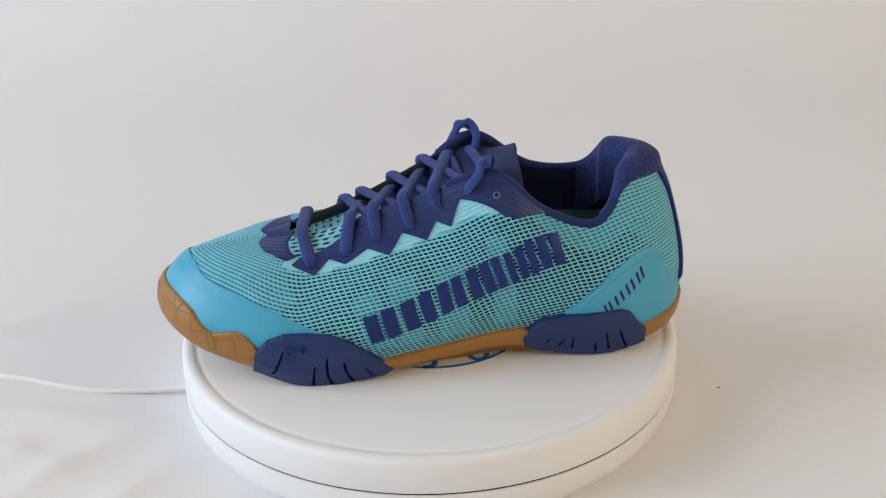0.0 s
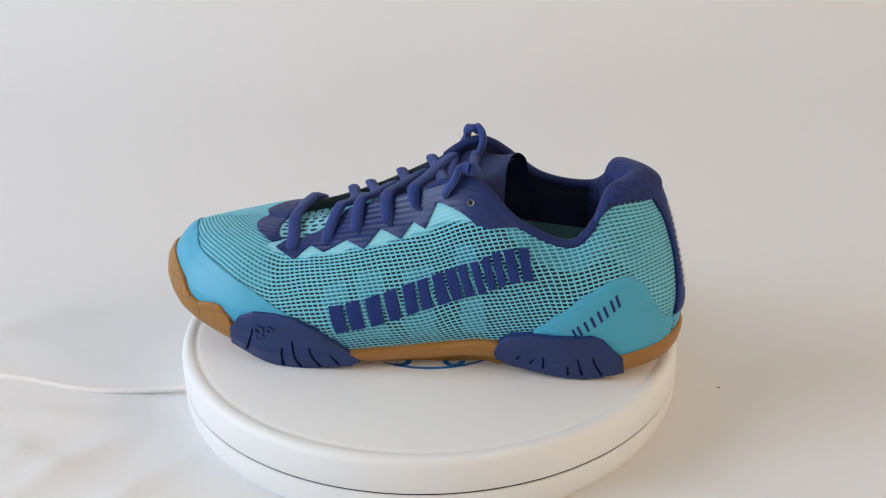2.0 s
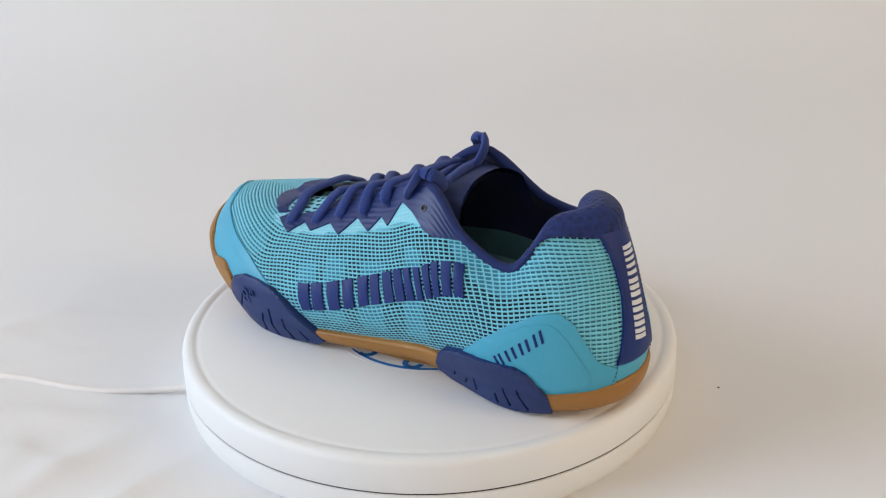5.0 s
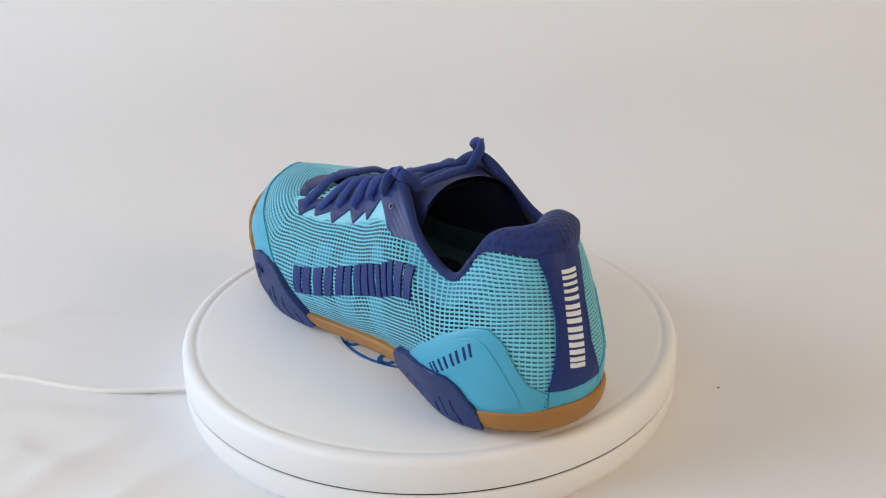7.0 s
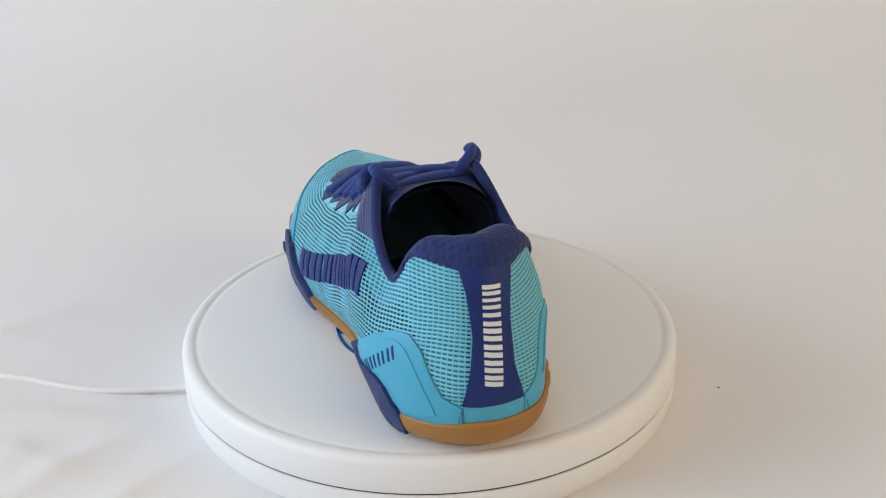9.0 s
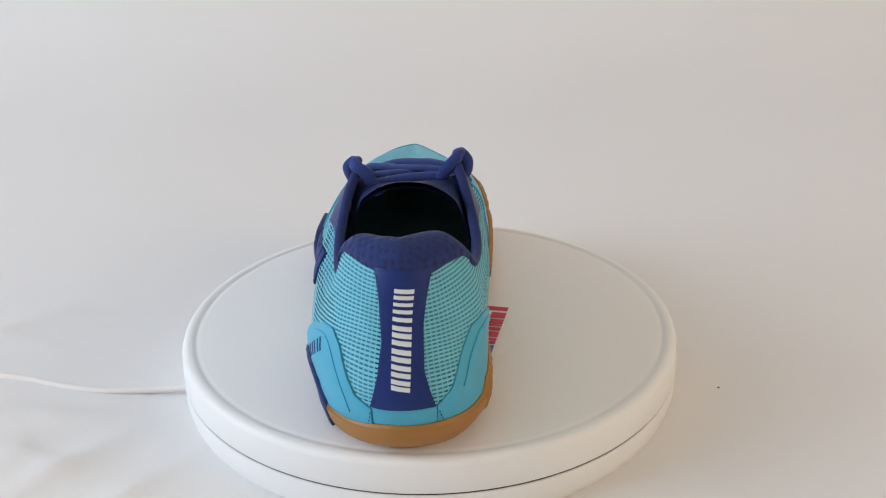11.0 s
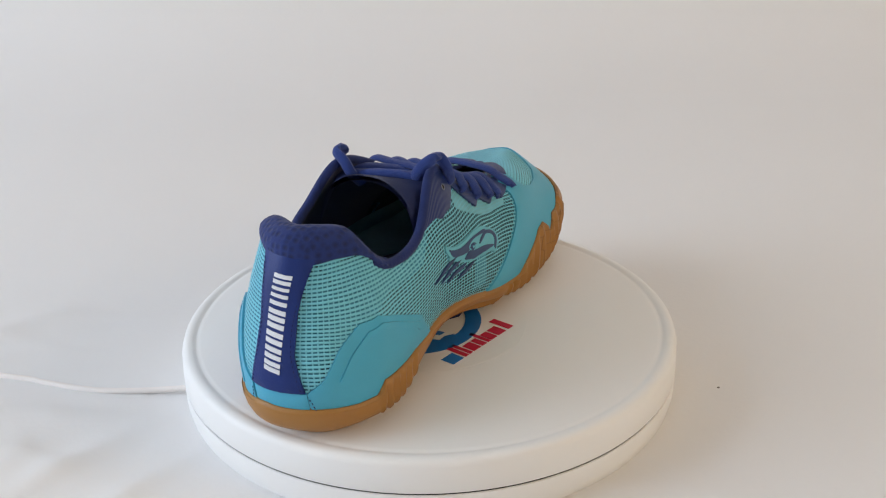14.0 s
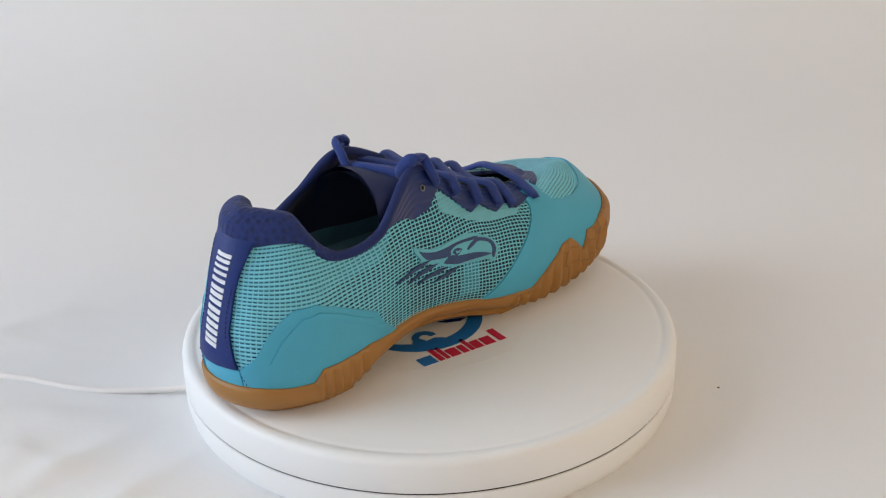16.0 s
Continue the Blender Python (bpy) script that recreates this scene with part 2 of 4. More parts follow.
RIM = [(82,13,64), (82,16,64), (78,19,64.5), (69,22,66.5), (50,24,71), (28,25,80), (0,28,91), (-34,33,104), (-60,37.5,85), (-88,34,75), (-104,27,95), (-118,14,97),
    (-124,-2,97), (-115,-16,96), (-101,-27,93), (-86,-33,81), (-57,-32,83.5), (-26,-21,106), (2,-16,90.5), (30,-11,77), (52,-4,70), (70,2,66.5), (80,6,64.5), (82,9,64)]
TREAD_Z = [20, 20, 15, 8, 0.5, 3.5, 5, 8, 4, 1.5, 2.5, 4, 5, 5, 6, 7, 14.5, 19, 17, 9, 2.5, 6, 12, 18]


def loops():
    b, m, u, r = (np.array(a, float) / 1000 for a in (FEATHER, BULGE, SHOULDER, RIM))
    for a in (b, m, u, r):  # the forefoot bends outward
        k = np.clip((a[:, 0] - 0.02) / 0.11, 0, 1)
        a[:, 1] += 0.0038 * k * k * (3 - 2 * k)
        a[:, 0] += 0.0016 * k
    g = b.copy()
    mid = np.array([(0.0, 6.0, 0.0)]) / 1000
    away = g[:, :2] - mid[:, :2] * 1.0
    away[:, 0] *= 0.25
    g[:, :2] -= 0.003 * away / np.linalg.norm(away, axis=1)[:, None]
    g[:, 2] = np.array(TREAD_Z) / 1000
    return np.stack([g, b, m, u, r])


LOOPS = loops()


def spline(p0, p1, p2, p3, t):
    return 0.5 * (2 * p1 + (p2 - p0) * t + (2 * p0 - 5 * p1 + 4 * p2 - p3) * t * t + (3 * p1 - p0 - 3 * p2 + p3) * t ** 3)


def skin(s, v):
    """The shoe's skin: s counts round it from 0 at the toe to 12 at the heel and on to 24; v runs -1 at the ground, 0 feather line, 3 at the opening."""
    s, v = np.broadcast_arrays(np.asarray(s, float), np.asarray(v, float))
    i = np.floor(s).astype(int)
    t = (s - i)[..., None]
    row = lambda k: spline(*(LOOPS[k, (i + j) % 24] for j in (-1, 0, 1, 2)), t)
    rows = np.stack([row(k) for k in range(5)])
    w = np.clip(v + 1, 0, 3.9999)
    k = np.floor(w).astype(int)
    f = (w - k)[..., None]
    pick = lambda j: np.take_along_axis(rows, np.clip(j, 0, 4)[None, ..., None], 0)[0]
    a, b, c, d = pick(k - 1), pick(k), pick(k + 1), pick(k + 2)
    a = np.where((k == 1)[..., None], 2 * b - c + 0.0, a)
    d = np.where((k == 3)[..., None], 2 * c - b, d)
    return np.where((k == 0)[..., None], b + (c - b) * f, spline(a, b, c, d, f))


def outward(s, v, e=0.02):
    v = np.clip(np.asarray(v, float), -0.98, 2.97)
    n = np.cross(skin(s + e, v) - skin(s - e, v), skin(s, v + e) - skin(s, v - e))
    return n / np.linalg.norm(n, axis=-1, keepdims=True)


def cut(points, rounds):
    """Rounds the corners of an outline."""
    for _ in range(rounds):
        q = []
        for a, b in zip(points, points[1:] + points[:1]):
            q += [(a[0] * 0.75 + b[0] * 0.25, a[1] * 0.75 + b[1] * 0.25), (a[0] * 0.25 + b[0] * 0.75, a[1] * 0.25 + b[1] * 0.75)]
        points = q
    return points


def laid(name, outline, mat, parent, lift=0.0003, thick=0.0008, rounds=0, ds=0.2, dv=0.14, label="", swell=None):
    """A piece of film or rubber laid on the skin: its outline in the skin's (s, v), its thickness in metres."""
    outline = cut(list(outline), rounds)
    bm = bmesh.new()
    corners = [bm.verts.new((s, v, 0)) for s, v in outline]
    for tri in tessellate_polygon([[v.co for v in corners]]):
        bm.faces.new([corners[k] for k in tri])
    for axis, step in ((0, ds), (1, dv)):
        lo, hi = min(p[axis] for p in outline), max(p[axis] for p in outline)
        for k in range(math.floor(lo / step) + 1, math.ceil(hi / step)):
            co, no = [0, 0, 0], [0, 0, 0]
            co[axis], no[axis] = k * step, 1
            bmesh.ops.bisect_plane(bm, geom=bm.verts[:] + bm.edges[:] + bm.faces[:], dist=1e-5, plane_co=co, plane_no=no)
    edge = [e for e in bm.edges if len(e.link_faces) == 1]
    rim = {v for e in edge for v in e.verts}
    sv = np.array([(v.co.x, v.co.y) for v in bm.verts])
    p, n = skin(sv[:, 0], sv[:, 1]), outward(sv[:, 0], sv[:, 1])
    h = np.full(len(sv), lift + thick)
    if swell:
        h = h + np.array([swell(s, v) for s, v in sv])
    bm.verts.index_update()
    uv = bm.loops.layers.uv.new("cloth")
    for f in bm.faces:
        for l in f.loops:
            l[uv].uv = (l.vert.co.x * 0.026, l.vert.co.y * 0.0255)
    low = {}
    for v in list(bm.verts):
        i = v.index
        v.co = p[i] + n[i] * h[i]
        if v in rim:
            v.co = p[i] + n[i] * (h[i] - 0.3 * thick)
            low[v] = bm.verts.new(p[i] + n[i] * (lift - 0.0012))
    for e in edge:
        a, b = e.verts
        bm.faces.new((a, b, low[b], low[a]))
    return part(name, bm, mat, parent, label)


ARC = np.concatenate([[0], np.cumsum(np.linalg.norm(np.diff(skin(np.arange(0, 24.01, 0.1), 1.4), axis=0), axis=1))])


def cloth_sheet(name, v0, v1, lift, mat, parent, label="", ns=288, nv=44, openness=None):
    """A sheet all round the skin, with its own coordinates in metres."""
    s, v = np.linspace(0, 24, ns + 1), np.linspace(v0, v1, nv + 1)
    sg, vg = np.meshgrid(s, v, indexing="ij")
    p = skin(sg, vg) + outward(sg, vg) * lift
    bm = bmesh.new()
    uv = bm.loops.layers.uv.new("cloth")
    op = bm.verts.layers.float.new("openness")
    rows = [[bm.verts.new(p[i, j]) for j in range(nv + 1)] for i in range(ns + 1)]
    arc = np.interp(s, np.arange(0, 24.01, 0.1), ARC)
    rise = np.concatenate([np.zeros((ns + 1, 1)), np.cumsum(np.linalg.norm(np.diff(p, axis=1), axis=2), axis=1)], axis=1)
    rise -= np.interp(s, [0, 3.8, 8.6, 10, 24], [0, 0, 0.030, 0.034, 0.034])[:, None]  # the weave climbs along the lateral side
    lean = np.interp(s, [0, 3, 8.5, 11, 13, 15, 20, 23, 24], [0, 0.38, 0.38, 0, 0, 0.12, 0.12, 0, 0])  # the cross threads lean
    for i in range(ns + 1):
        for j in range(nv + 1):
            rows[i][j][op] = openness(s[i], v[j]) if openness else 1.0
    for i in range(ns):
        for j in range(nv):
            f = bm.faces.new((rows[i][j], rows[i + 1][j], rows[i + 1][j + 1], rows[i][j + 1]))
            for l, (a, b) in zip(f.loops, ((i, j), (i + 1, j), (i + 1, j + 1), (i, j + 1))):
                l[uv].uv = (arc[a] + lean[a] * rise[a, b], rise[a, b] + 0.2)
    return part(name, bm, mat, parent, label)


# ---- the place ----
GROUND = -0.0365


# soft folds pressed into the cloth: from, to, height, half-width
CREASES = [(-0.30, -0.022, -0.147, -0.044, 0.0026, 0.010), (-0.30, 0.055, -0.205, 0.098, 0.0020, 0.012), (-0.225, -0.12, -0.17, -0.058, 0.0022, 0.009), (-0.26, -0.058, -0.175, -0.088, 0.0018, 0.009),
           (-0.17, -0.125, -0.131, -0.078, 0.0016, 0.007), (-0.32, 0.02, -0.2, 0.035, 0.0016, 0.010), (0.10, -0.112, 0.2, -0.14, 0.0012, 0.010)]


def backdrop_sheet():
    """White cloth on the floor that sweeps up behind, with soft creases."""
    bm = bmesh.new()
    ys = [-1.55 + 0.05 * k for k in range(21)] + [-0.54 + 0.01 * k for k in range(34)] + [-0.2 + 0.004 * k for k in range(90)] + [0.16 + 0.01 * k for k in range(35)]
    prof = [(y, 0.0) for y in ys]
    y, z = prof[-1]
    for k in range(1, 13):
        a = radians(90) * k / 12
        prof.append((y + 0.35 * math.sin(a), 0.35 * (1 - math.cos(a))))
    y, z = prof[-1]
    prof += [(y, z + 0.1 * k) for k in range(1, 13)]
    xs = [-1.75 + 0.05 * k for k in range(22)] + [-0.69 + 0.01 * k for k in range(29)] + [-0.4 + 0.004 * k for k in range(90)] + [-0.04 + 0.01 * k for k in range(65)] + [0.62 + 0.05 * k for k in range(24)]

    def crease(x, y):
        if y > 0.9:
            return 0
        far = max(0.0, min(1.0, (math.hypot(x, y) - 0.15) / 0.12))
        left = max(0.15, min(1.0, 0.5 - x * 1.4))
        q = y + 0.25 * x
        n = noise.noise((x * 2.5 + 3, q * 9, 0)) * 0.6 + noise.noise((x * 6 + 9, q * 19, 4)) * 0.35 + abs(noise.noise((x * 3 + 1, q * 12, 8))) * 0.4
        fold = (1 - abs(noise.noise((x * 3.2 + 7, q * 11, 2)))) ** 7 + 0.7 * (1 - abs(noise.noise((x * 7 - q * 5, q * 9 + 2, 5)))) ** 9
        near = max(0.0, min(1.0, (0.16 - y) / 0.2))
        ripple = 0.0
        for x0, y0, x1, y1, h, w in CREASES:
            t = max(0.0, min(1.0, ((x - x0) * (x1 - x0) + (y - y0) * (y1 - y0)) / ((x1 - x0) ** 2 + (y1 - y0) ** 2)))
            d = math.hypot(x - x0 - t * (x1 - x0), y - y0 - t * (y1 - y0))
            ripple += h * math.exp(-(d / w) ** 2) * (0.35 + 0.65 * math.sin(math.pi * min(1, max(0, t)))) * (1 + 0.5 * noise.noise((x * 40, y * 40, 1)))
        return far * left * near * (0.006 * max(0, n + 0.15) + 0.004 * fold) + ripple
    grid(bm, [[(x, py, GROUND + pz + crease(x, py)) for py, pz in prof] for x in xs])
    return tagged(part("backdrop", bm, CLOTH), "white cloth backdrop sweeping up behind the turntable with faint creases", "backdrop", kind="structure")


def room():
    """Plain unseen walls: a daylight window in the west, an opening added in the east."""
    t = 0.12
    bm = bmesh.new()
    box(bm, -2, -2, GROUND - 0.14, 2, 2, GROUND - 0.02)
    tagged(part("floor", bm, WALL, smooth=False), "plain pale floor under the white cloth", "floor", kind="structure")
    bm = bmesh.new()
    box(bm, -2, -2, 2.2, 2, 2, 2.3)
    tagged(part("ceiling", bm, WALL, smooth=False), "plain white painted ceiling of the room", "ceiling", kind="structure")
    for name, y0, y1 in (("wall_north", 2, 2 + t), ("wall_south", -2 - t, -2)):
        bm = bmesh.new()
        box(bm, -2, y0, GROUND - 0.02, 2, y1, 2.2)
        tagged(part(name, bm, WALL, smooth=False), "plain off-white painted wall closing the room", "wall", kind="structure")
    # west holds the window; the east opening is added beside the fill lamp
    for name, x0, x1, ya, yb, za, zb in (("wall_west", -2, -1.9, -1.08, 0.32, 0.14, 1.54), ("wall_east", 1.9, 2, -1.55, -0.45, 0.55, 1.65)):
        bm = bmesh.new()
        box(bm, x0, -2, GROUND - 0.02, x1, ya, 2.2)
        box(bm, x0, yb, GROUND - 0.02, x1, 2, 2.2)
        box(bm, x0, ya, GROUND - 0.02, x1, yb, za)
        box(bm, x0, ya, zb, x1, yb, 2.2)
        tagged(part(name, bm, WALL, smooth=False), "off-white painted wall with a square opening", "wall", kind="structure")


backdrop_sheet()
room()

# ---- the turntable ----


def build_turntable():
    t = thing("turntable", "round white plastic display turntable standing on white cloth", "turntable")
    bm = bmesh.new()
    lathe(bm, [(0, 0), (0.128, 0), (0.1295, -0.0003), (0.1305, -0.0006), (0.1315, -0.0006), (0.1326, -0.0001), (0.1352, -0.0001), (0.1370, -0.0007), (0.1382, -0.0020), (0.1389, -0.0042),
               (0.1391, -0.010), (0.1391, -0.0181), (0.1388, -0.0186), (0.134, -0.0186), (0, -0.0186)])
    platter = part("platter", bm, PLASTIC, t, "glossy white platter with a grooved rim")
    bm = bmesh.new()
    lathe(bm, [(0, -0.0196), (0.1380, -0.0196), (0.1389, -0.0200), (0.1391, -0.0225), (0.1388, -0.029), (0.1376, -0.034), (0.1360, GROUND), (0, GROUND)])
    part("base", bm, PLASTIC, t, "white plastic base ring")
    # black ring over the base's top edge paints the shade between platter and base
    bm = bmesh.new()
    lathe(bm, [(0.1335, -0.0187), (0.1335, -0.0194), (0.1380, -0.0194), (0.1383, -0.0198)])
    part("gap", bm, PAINTED_SHADE, t, "black ring that stands for the shade in the narrow gap")
    return t, platter


turntable, platter = build_turntable()

# ---- the shoe ----
shoe = thing("shoe", "turquoise mesh indoor sports shoe with navy laces and gum sole", "shoe")


def gum_top(s):
    """Height of the gum side wall round the shoe, in the skin's v."""
    return float(np.interp(s % 24, GUM_S, GUM_V))


GUM_S = [0, 0.5, 1.04, 1.5, 1.82, 2.1, 2.3, 2.54, 2.7, 2.84, 3.02, 3.1, 3.4, 5.0, 6.1, 7.3, 8.5, 10.0, 10.9, 11.8, 12.3, 13.0, 13.6, 14.05, 14.3, 15.0, 15.6, 16.25, 17.5, 18.36, 19.06, 19.68, 20.07, 20.48, 20.76, 20.95, 21.06, 21.16, 21.29, 21.54, 21.9, 22.6, 23.3, 24]
GUM_V = [1.22, 1.24, 1.24, 1.18, 1.08, 0.78, 0.62, 0.76, 0.84, 0.83, 0.6, 0.41, 0.2, 0.02, 0.16, 0.26, 0.2, 0.06, 0.12, 0.28, 0.25, 0.24, 0.18, 0.2, 0.46, 0.52, 0.52, 0.3, 0.28, 0.13, 0.13, 0.17, 0.64, 1.02, 1.04, 0.75, 0.5, 0.7, 0.95, 0.93, 1.05, 1.12, 1.18, 1.22]


def build_outsole():
    bm = bmesh.new()
    n = 480

    def ribs(s):
        if 19.2 < s < 22:
            return 0.0014 * math.sin((s - 19.2) * 2 * math.pi * 3.8)
        if 14.1 < s < 15.6:
            return 0.0010 * math.sin((s - 14.1) * 2 * math.pi * 3.8)
        return 0
    rows = []
    for i in range(n):
        s = 24 * i / n
        top = gum_top(s)
        v = np.array([-1, -0.93, -0.7, -0.35, 0.0, top * 0.4, top * 0.75, top - 0.05, top, top])
        off = np.array([-0.004, 0.0, 0.0022, 0.003, 0.003, 0.003, 0.003, 0.0028, 0.0018, -0.001])
        off[1:8] += ribs(s) * np.array([0.7, 1, 1, 1, 1, 0.8, 0.3])
        if 3.1 < s < 4.95 or 7.5 < s < 10.0:
            off[1:9] *= 0.4
        ss = np.full(10, s)
        rows.append(skin(ss, v) + outward(ss, v) * off[:, None])
    v = grid(bm, rows, wrap=True)
    # underside: an inner ring that treads on the platter, then the middle
    ring, core = [], []
    for i, r in enumerate(v):
        s = 24 * i / n
        p = skin(s, -1.0)
        foot = 0.0004 if (2.9 < s < 5.2 or 7.6 < s < 15.2 or 19.2 < s < 21.2) else max(0.0004, p[2] - 0.006)
        for bucket, k, z in ((ring, 0.86, foot), (core, 0.3, max(foot, 0.003))):
            bucket.append(bm.verts.new((p[0] * (0.95 if k > 0.5 else 0.8), 0.006 + (p[1] - 0.006) * k, z)))
    for i in range(n):
        j = (i + 1) % n
        bm.faces.new((v[i][0], v[j][0], ring[j], ring[i]))
        bm.faces.new((ring[i], ring[j], core[j], core[i]))
    bm.faces.new(core)
    return part("outsole", bm, GUM, shoe, "gum rubber outsole with a scalloped side wall")


outsole = build_outsole()


def openness(s, v):
    # closed cloth under the eyestay's points, and over the inner toe but for a patch
    if 3.3 < s < 7.6 and v > np.interp(s, [3.3, 4.03, 4.5, 5.17, 5.77, 6.2, 7.13, 7.6], [2.2, 2.03, 2.13, 2.17, 2.26, 2.36, 2.42, 2.6]):
        return 0.0
    if 20.4 < s < 23.9:
        return 0.2 if 1.66 < v < 2.2 and 20.7 < s < 23.3 else 0.02
    return float(np.interp(s, [0, 3, 4, 7.5, 8.7, 9.6, 10.4, 11, 13, 14.6, 15.8, 17, 19.5, 21, 22.5, 24], [0.5, 0.62, 0.76, 0.96, 1.0, 0.78, 0.6, 0.52, 0.48, 0.52, 0.74, 1.05, 1.0, 0.3, 0.1, 0.3]))


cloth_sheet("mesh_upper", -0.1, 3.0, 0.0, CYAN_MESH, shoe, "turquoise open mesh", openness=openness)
cloth_sheet("liner", -0.1, 2.97, -0.0010, LINER, shoe, "dark teal inner liner seen through the mesh", ns=144, nv=24)
for name, outline in (("liner_band", [(4.6, 1.6), (4.95, 1.66), (5.25, 0.4), (4.85, 0.4)]), ("liner_band", [(5.1, 1.8), (5.5, 1.8), (5.65, 0.4), (5.3, 0.4)]),
                      ("liner_band", [(5.8, 1.8), (6.3, 1.8), (6.35, 0.4), (5.9, 0.4)]), ("liner_band", [(6.7, 2.1), (7.1, 2.1), (7.2, 0.45), (6.75, 0.45)]),
                      ("liner_band", [(7.4, 2.93), (8.2, 2.3), (9.2, 2.2), (10.6, 2.3), (11.3, 2.75), (9.5, 2.95)]),
                      ("liner_band", [(3.6, 2.5), (4.15, 2.2), (5.2, 2.22), (6.1, 2.3), (6.6, 2.4), (6.6, 2.7), (5, 2.8)]), ("liner_band", [(20.2, 2.6), (19.6, 2.2), (18.3, 2.25), (17.5, 2.4), (17.5, 2.7), (19, 2.8)]), ("liner_band", [(9.7, 2.2), (10.6, 2.3), (11.3, 2.7), (11.5, 0.6), (10.9, 0.8), (10.3, 1.6)]), ("liner_band", [(12.85, 2.65), (13.4, 2.2), (14.8, 2.1), (13.8, 1.7), (13.2, 1.2), (12.7, 0.6), (12.5, 1.4)]), ("liner_band", [(17.9, 1.9), (18.3, 1.9), (18.4, 0.5), (17.9, 0.5)]),
                      ("liner_band", [(-0.1, 1.7), (1.8, 1.55), (3.4, 1.3), (3.75, 1.6), (3.4, 2.2), (2.9, 2.5), (2.0, 2.7), (-0.1, 2.9)]),
                      ("liner_band", [(16.4, 2.93), (15.9, 2.2), (14.8, 2.1), (13.4, 2.2), (12.9, 2.7), (14.5, 2.95)])):
    laid(name, outline, PALE if outline[0] in ((3.6, 2.5), (20.2, 2.6)) else LINER_BLUE, shoe, lift=-0.0010, thick=0.0004, ds=0.3, dv=0.3)

# smooth films laid on the mesh
toe_cap = laid("toe_cap", [(-0.1, 0.9), (1, 0.9), (1.8, 0.6), (2.3, 0.2), (3.0, 0.2), (3.5, 0.5), (4.2, 0.9), (4.12, 1.02), (3.82, 1.18), (3.44, 1.36), (2.92, 1.5), (2.42, 1.62), (1.7, 1.73), (0.88, 1.9), (0.1, 1.93), (-0.1, 1.9)], FILM, shoe, dv=0.1)
laid("forefoot_film", [(18.45, 0.1), (19.7, 0.05), (20.5, 0.8), (21.05, 0.3), (21.6, 0.8), (24.02, 0.9), (24.02, 1.92), (23.6, 1.85), (23.0, 1.7), (22.3, 1.6), (21.6, 1.62), (21.0, 1.76), (20.66, 1.95), (20.62, 2.2), (20.8, 2.5), (21.1, 2.7), (21.2, 2.97), (20.35, 2.97),
                       (20.12, 2.6), (20.0, 2.25), (19.6, 1.6), (19.22, 1.07)], FILM, shoe, dv=0.1)
counter = laid("heel_counter", [(8.0, 0.45), (8.2, 0.72), (8.75, 1.22), (9.26, 1.6), (9.75, 1.69), (10.18, 1.63), (10.5, 1.4), (10.74, 1.07), (11.0, 0.74), (11.4, 0.58), (11.42, 0.0), (9.5, -0.1)], FILM, shoe, thick=0.0012)
laid("counter_panel", [(8.55, 0.55), (8.65, 0.95), (8.9, 1.22), (9.3, 1.46), (9.75, 1.53), (10.08, 1.46), (10.35, 1.22), (10.55, 0.95), (10.75, 0.62), (10.9, 0.2), (9.9, 0.1), (9.6, 0.6)], FILM, counter, lift=0.0014, thick=0.0007, rounds=1)
laid("inner_heel_counter", [(16.35, 0.3), (16.2, 0.66), (15.8, 1.26), (14.9, 1.62), (14.2, 1.85), (13.72, 1.71), (13.34, 1.32), (13.02, 0.88), (12.7, 0.66), (12.72, 0.05), (14, 0.1), (15, 0.4)], FILM, shoe, thick=0.0007)
laid("inner_counter_ridge", [(16.0, 0.9), (15.7, 1.18), (14.9, 1.5), (14.3, 1.68), (13.9, 1.58), (13.55, 1.2), (13.3, 0.8), (13.45, 0.8), (13.68, 1.15), (13.98, 1.48), (14.3, 1.56), (14.9, 1.4), (15.6, 1.1), (15.9, 0.84)], FILM, shoe, lift=0.0013, thick=0.0004, ds=0.1, dv=0.07)
laid("heel_base", [(11.43, 0.64), (12.0, 0.68), (12.68, 0.64), (12.7, 0.05), (11.44, 0.05)], FILM, shoe, lift=0.0004, thick=0.0006)
strip = laid("heel_strip", [(11.28, 2.86), (11.47, 2.3), (11.62, 1.65), (11.56, 1.24), (11.4, 0.66), (12.0, 0.7), (12.66, 0.68), (12.5, 1.29), (12.56, 1.81), (12.85, 2.8), (12.02, 2.9)], NAVY, shoe, lift=0.0012)
laid("vamp_tab", [(-0.1, 2.99), (0.8, 2.9), (2.04, 2.67), (2.98, 2.46), (3.34, 2.34), (3.52, 2.43), (3.3, 2.55), (3.0, 2.8), (2.85, 2.99)], NAVY_RIB, shoe)
laid("vamp_tab", [(24.1, 2.99), (23.3, 2.88), (22.2, 2.72), (21.2, 2.52), (20.8, 2.46), (20.75, 2.6), (20.95, 2.8), (21.15, 2.99)], NAVY_RIB, shoe)
eyestay = laid("eyestay", [(3.62, 2.42), (3.53, 2.25), (4.03, 2.04), (4.2, 2.34), (4.5, 2.18), (4.84, 2.38), (5.17, 2.18), (5.43, 2.5), (5.77, 2.27), (6.0, 2.53), (6.2, 2.38), (6.44, 2.73), (7.13, 2.4), (7.42, 2.43), (8.04, 2.9),
                           (8.0, 2.99), (6.5, 2.99), (4.7, 2.99), (4.48, 2.82), (4.2, 2.62), (3.85, 2.46)], NAVY_RIB, shoe, dv=0.1)
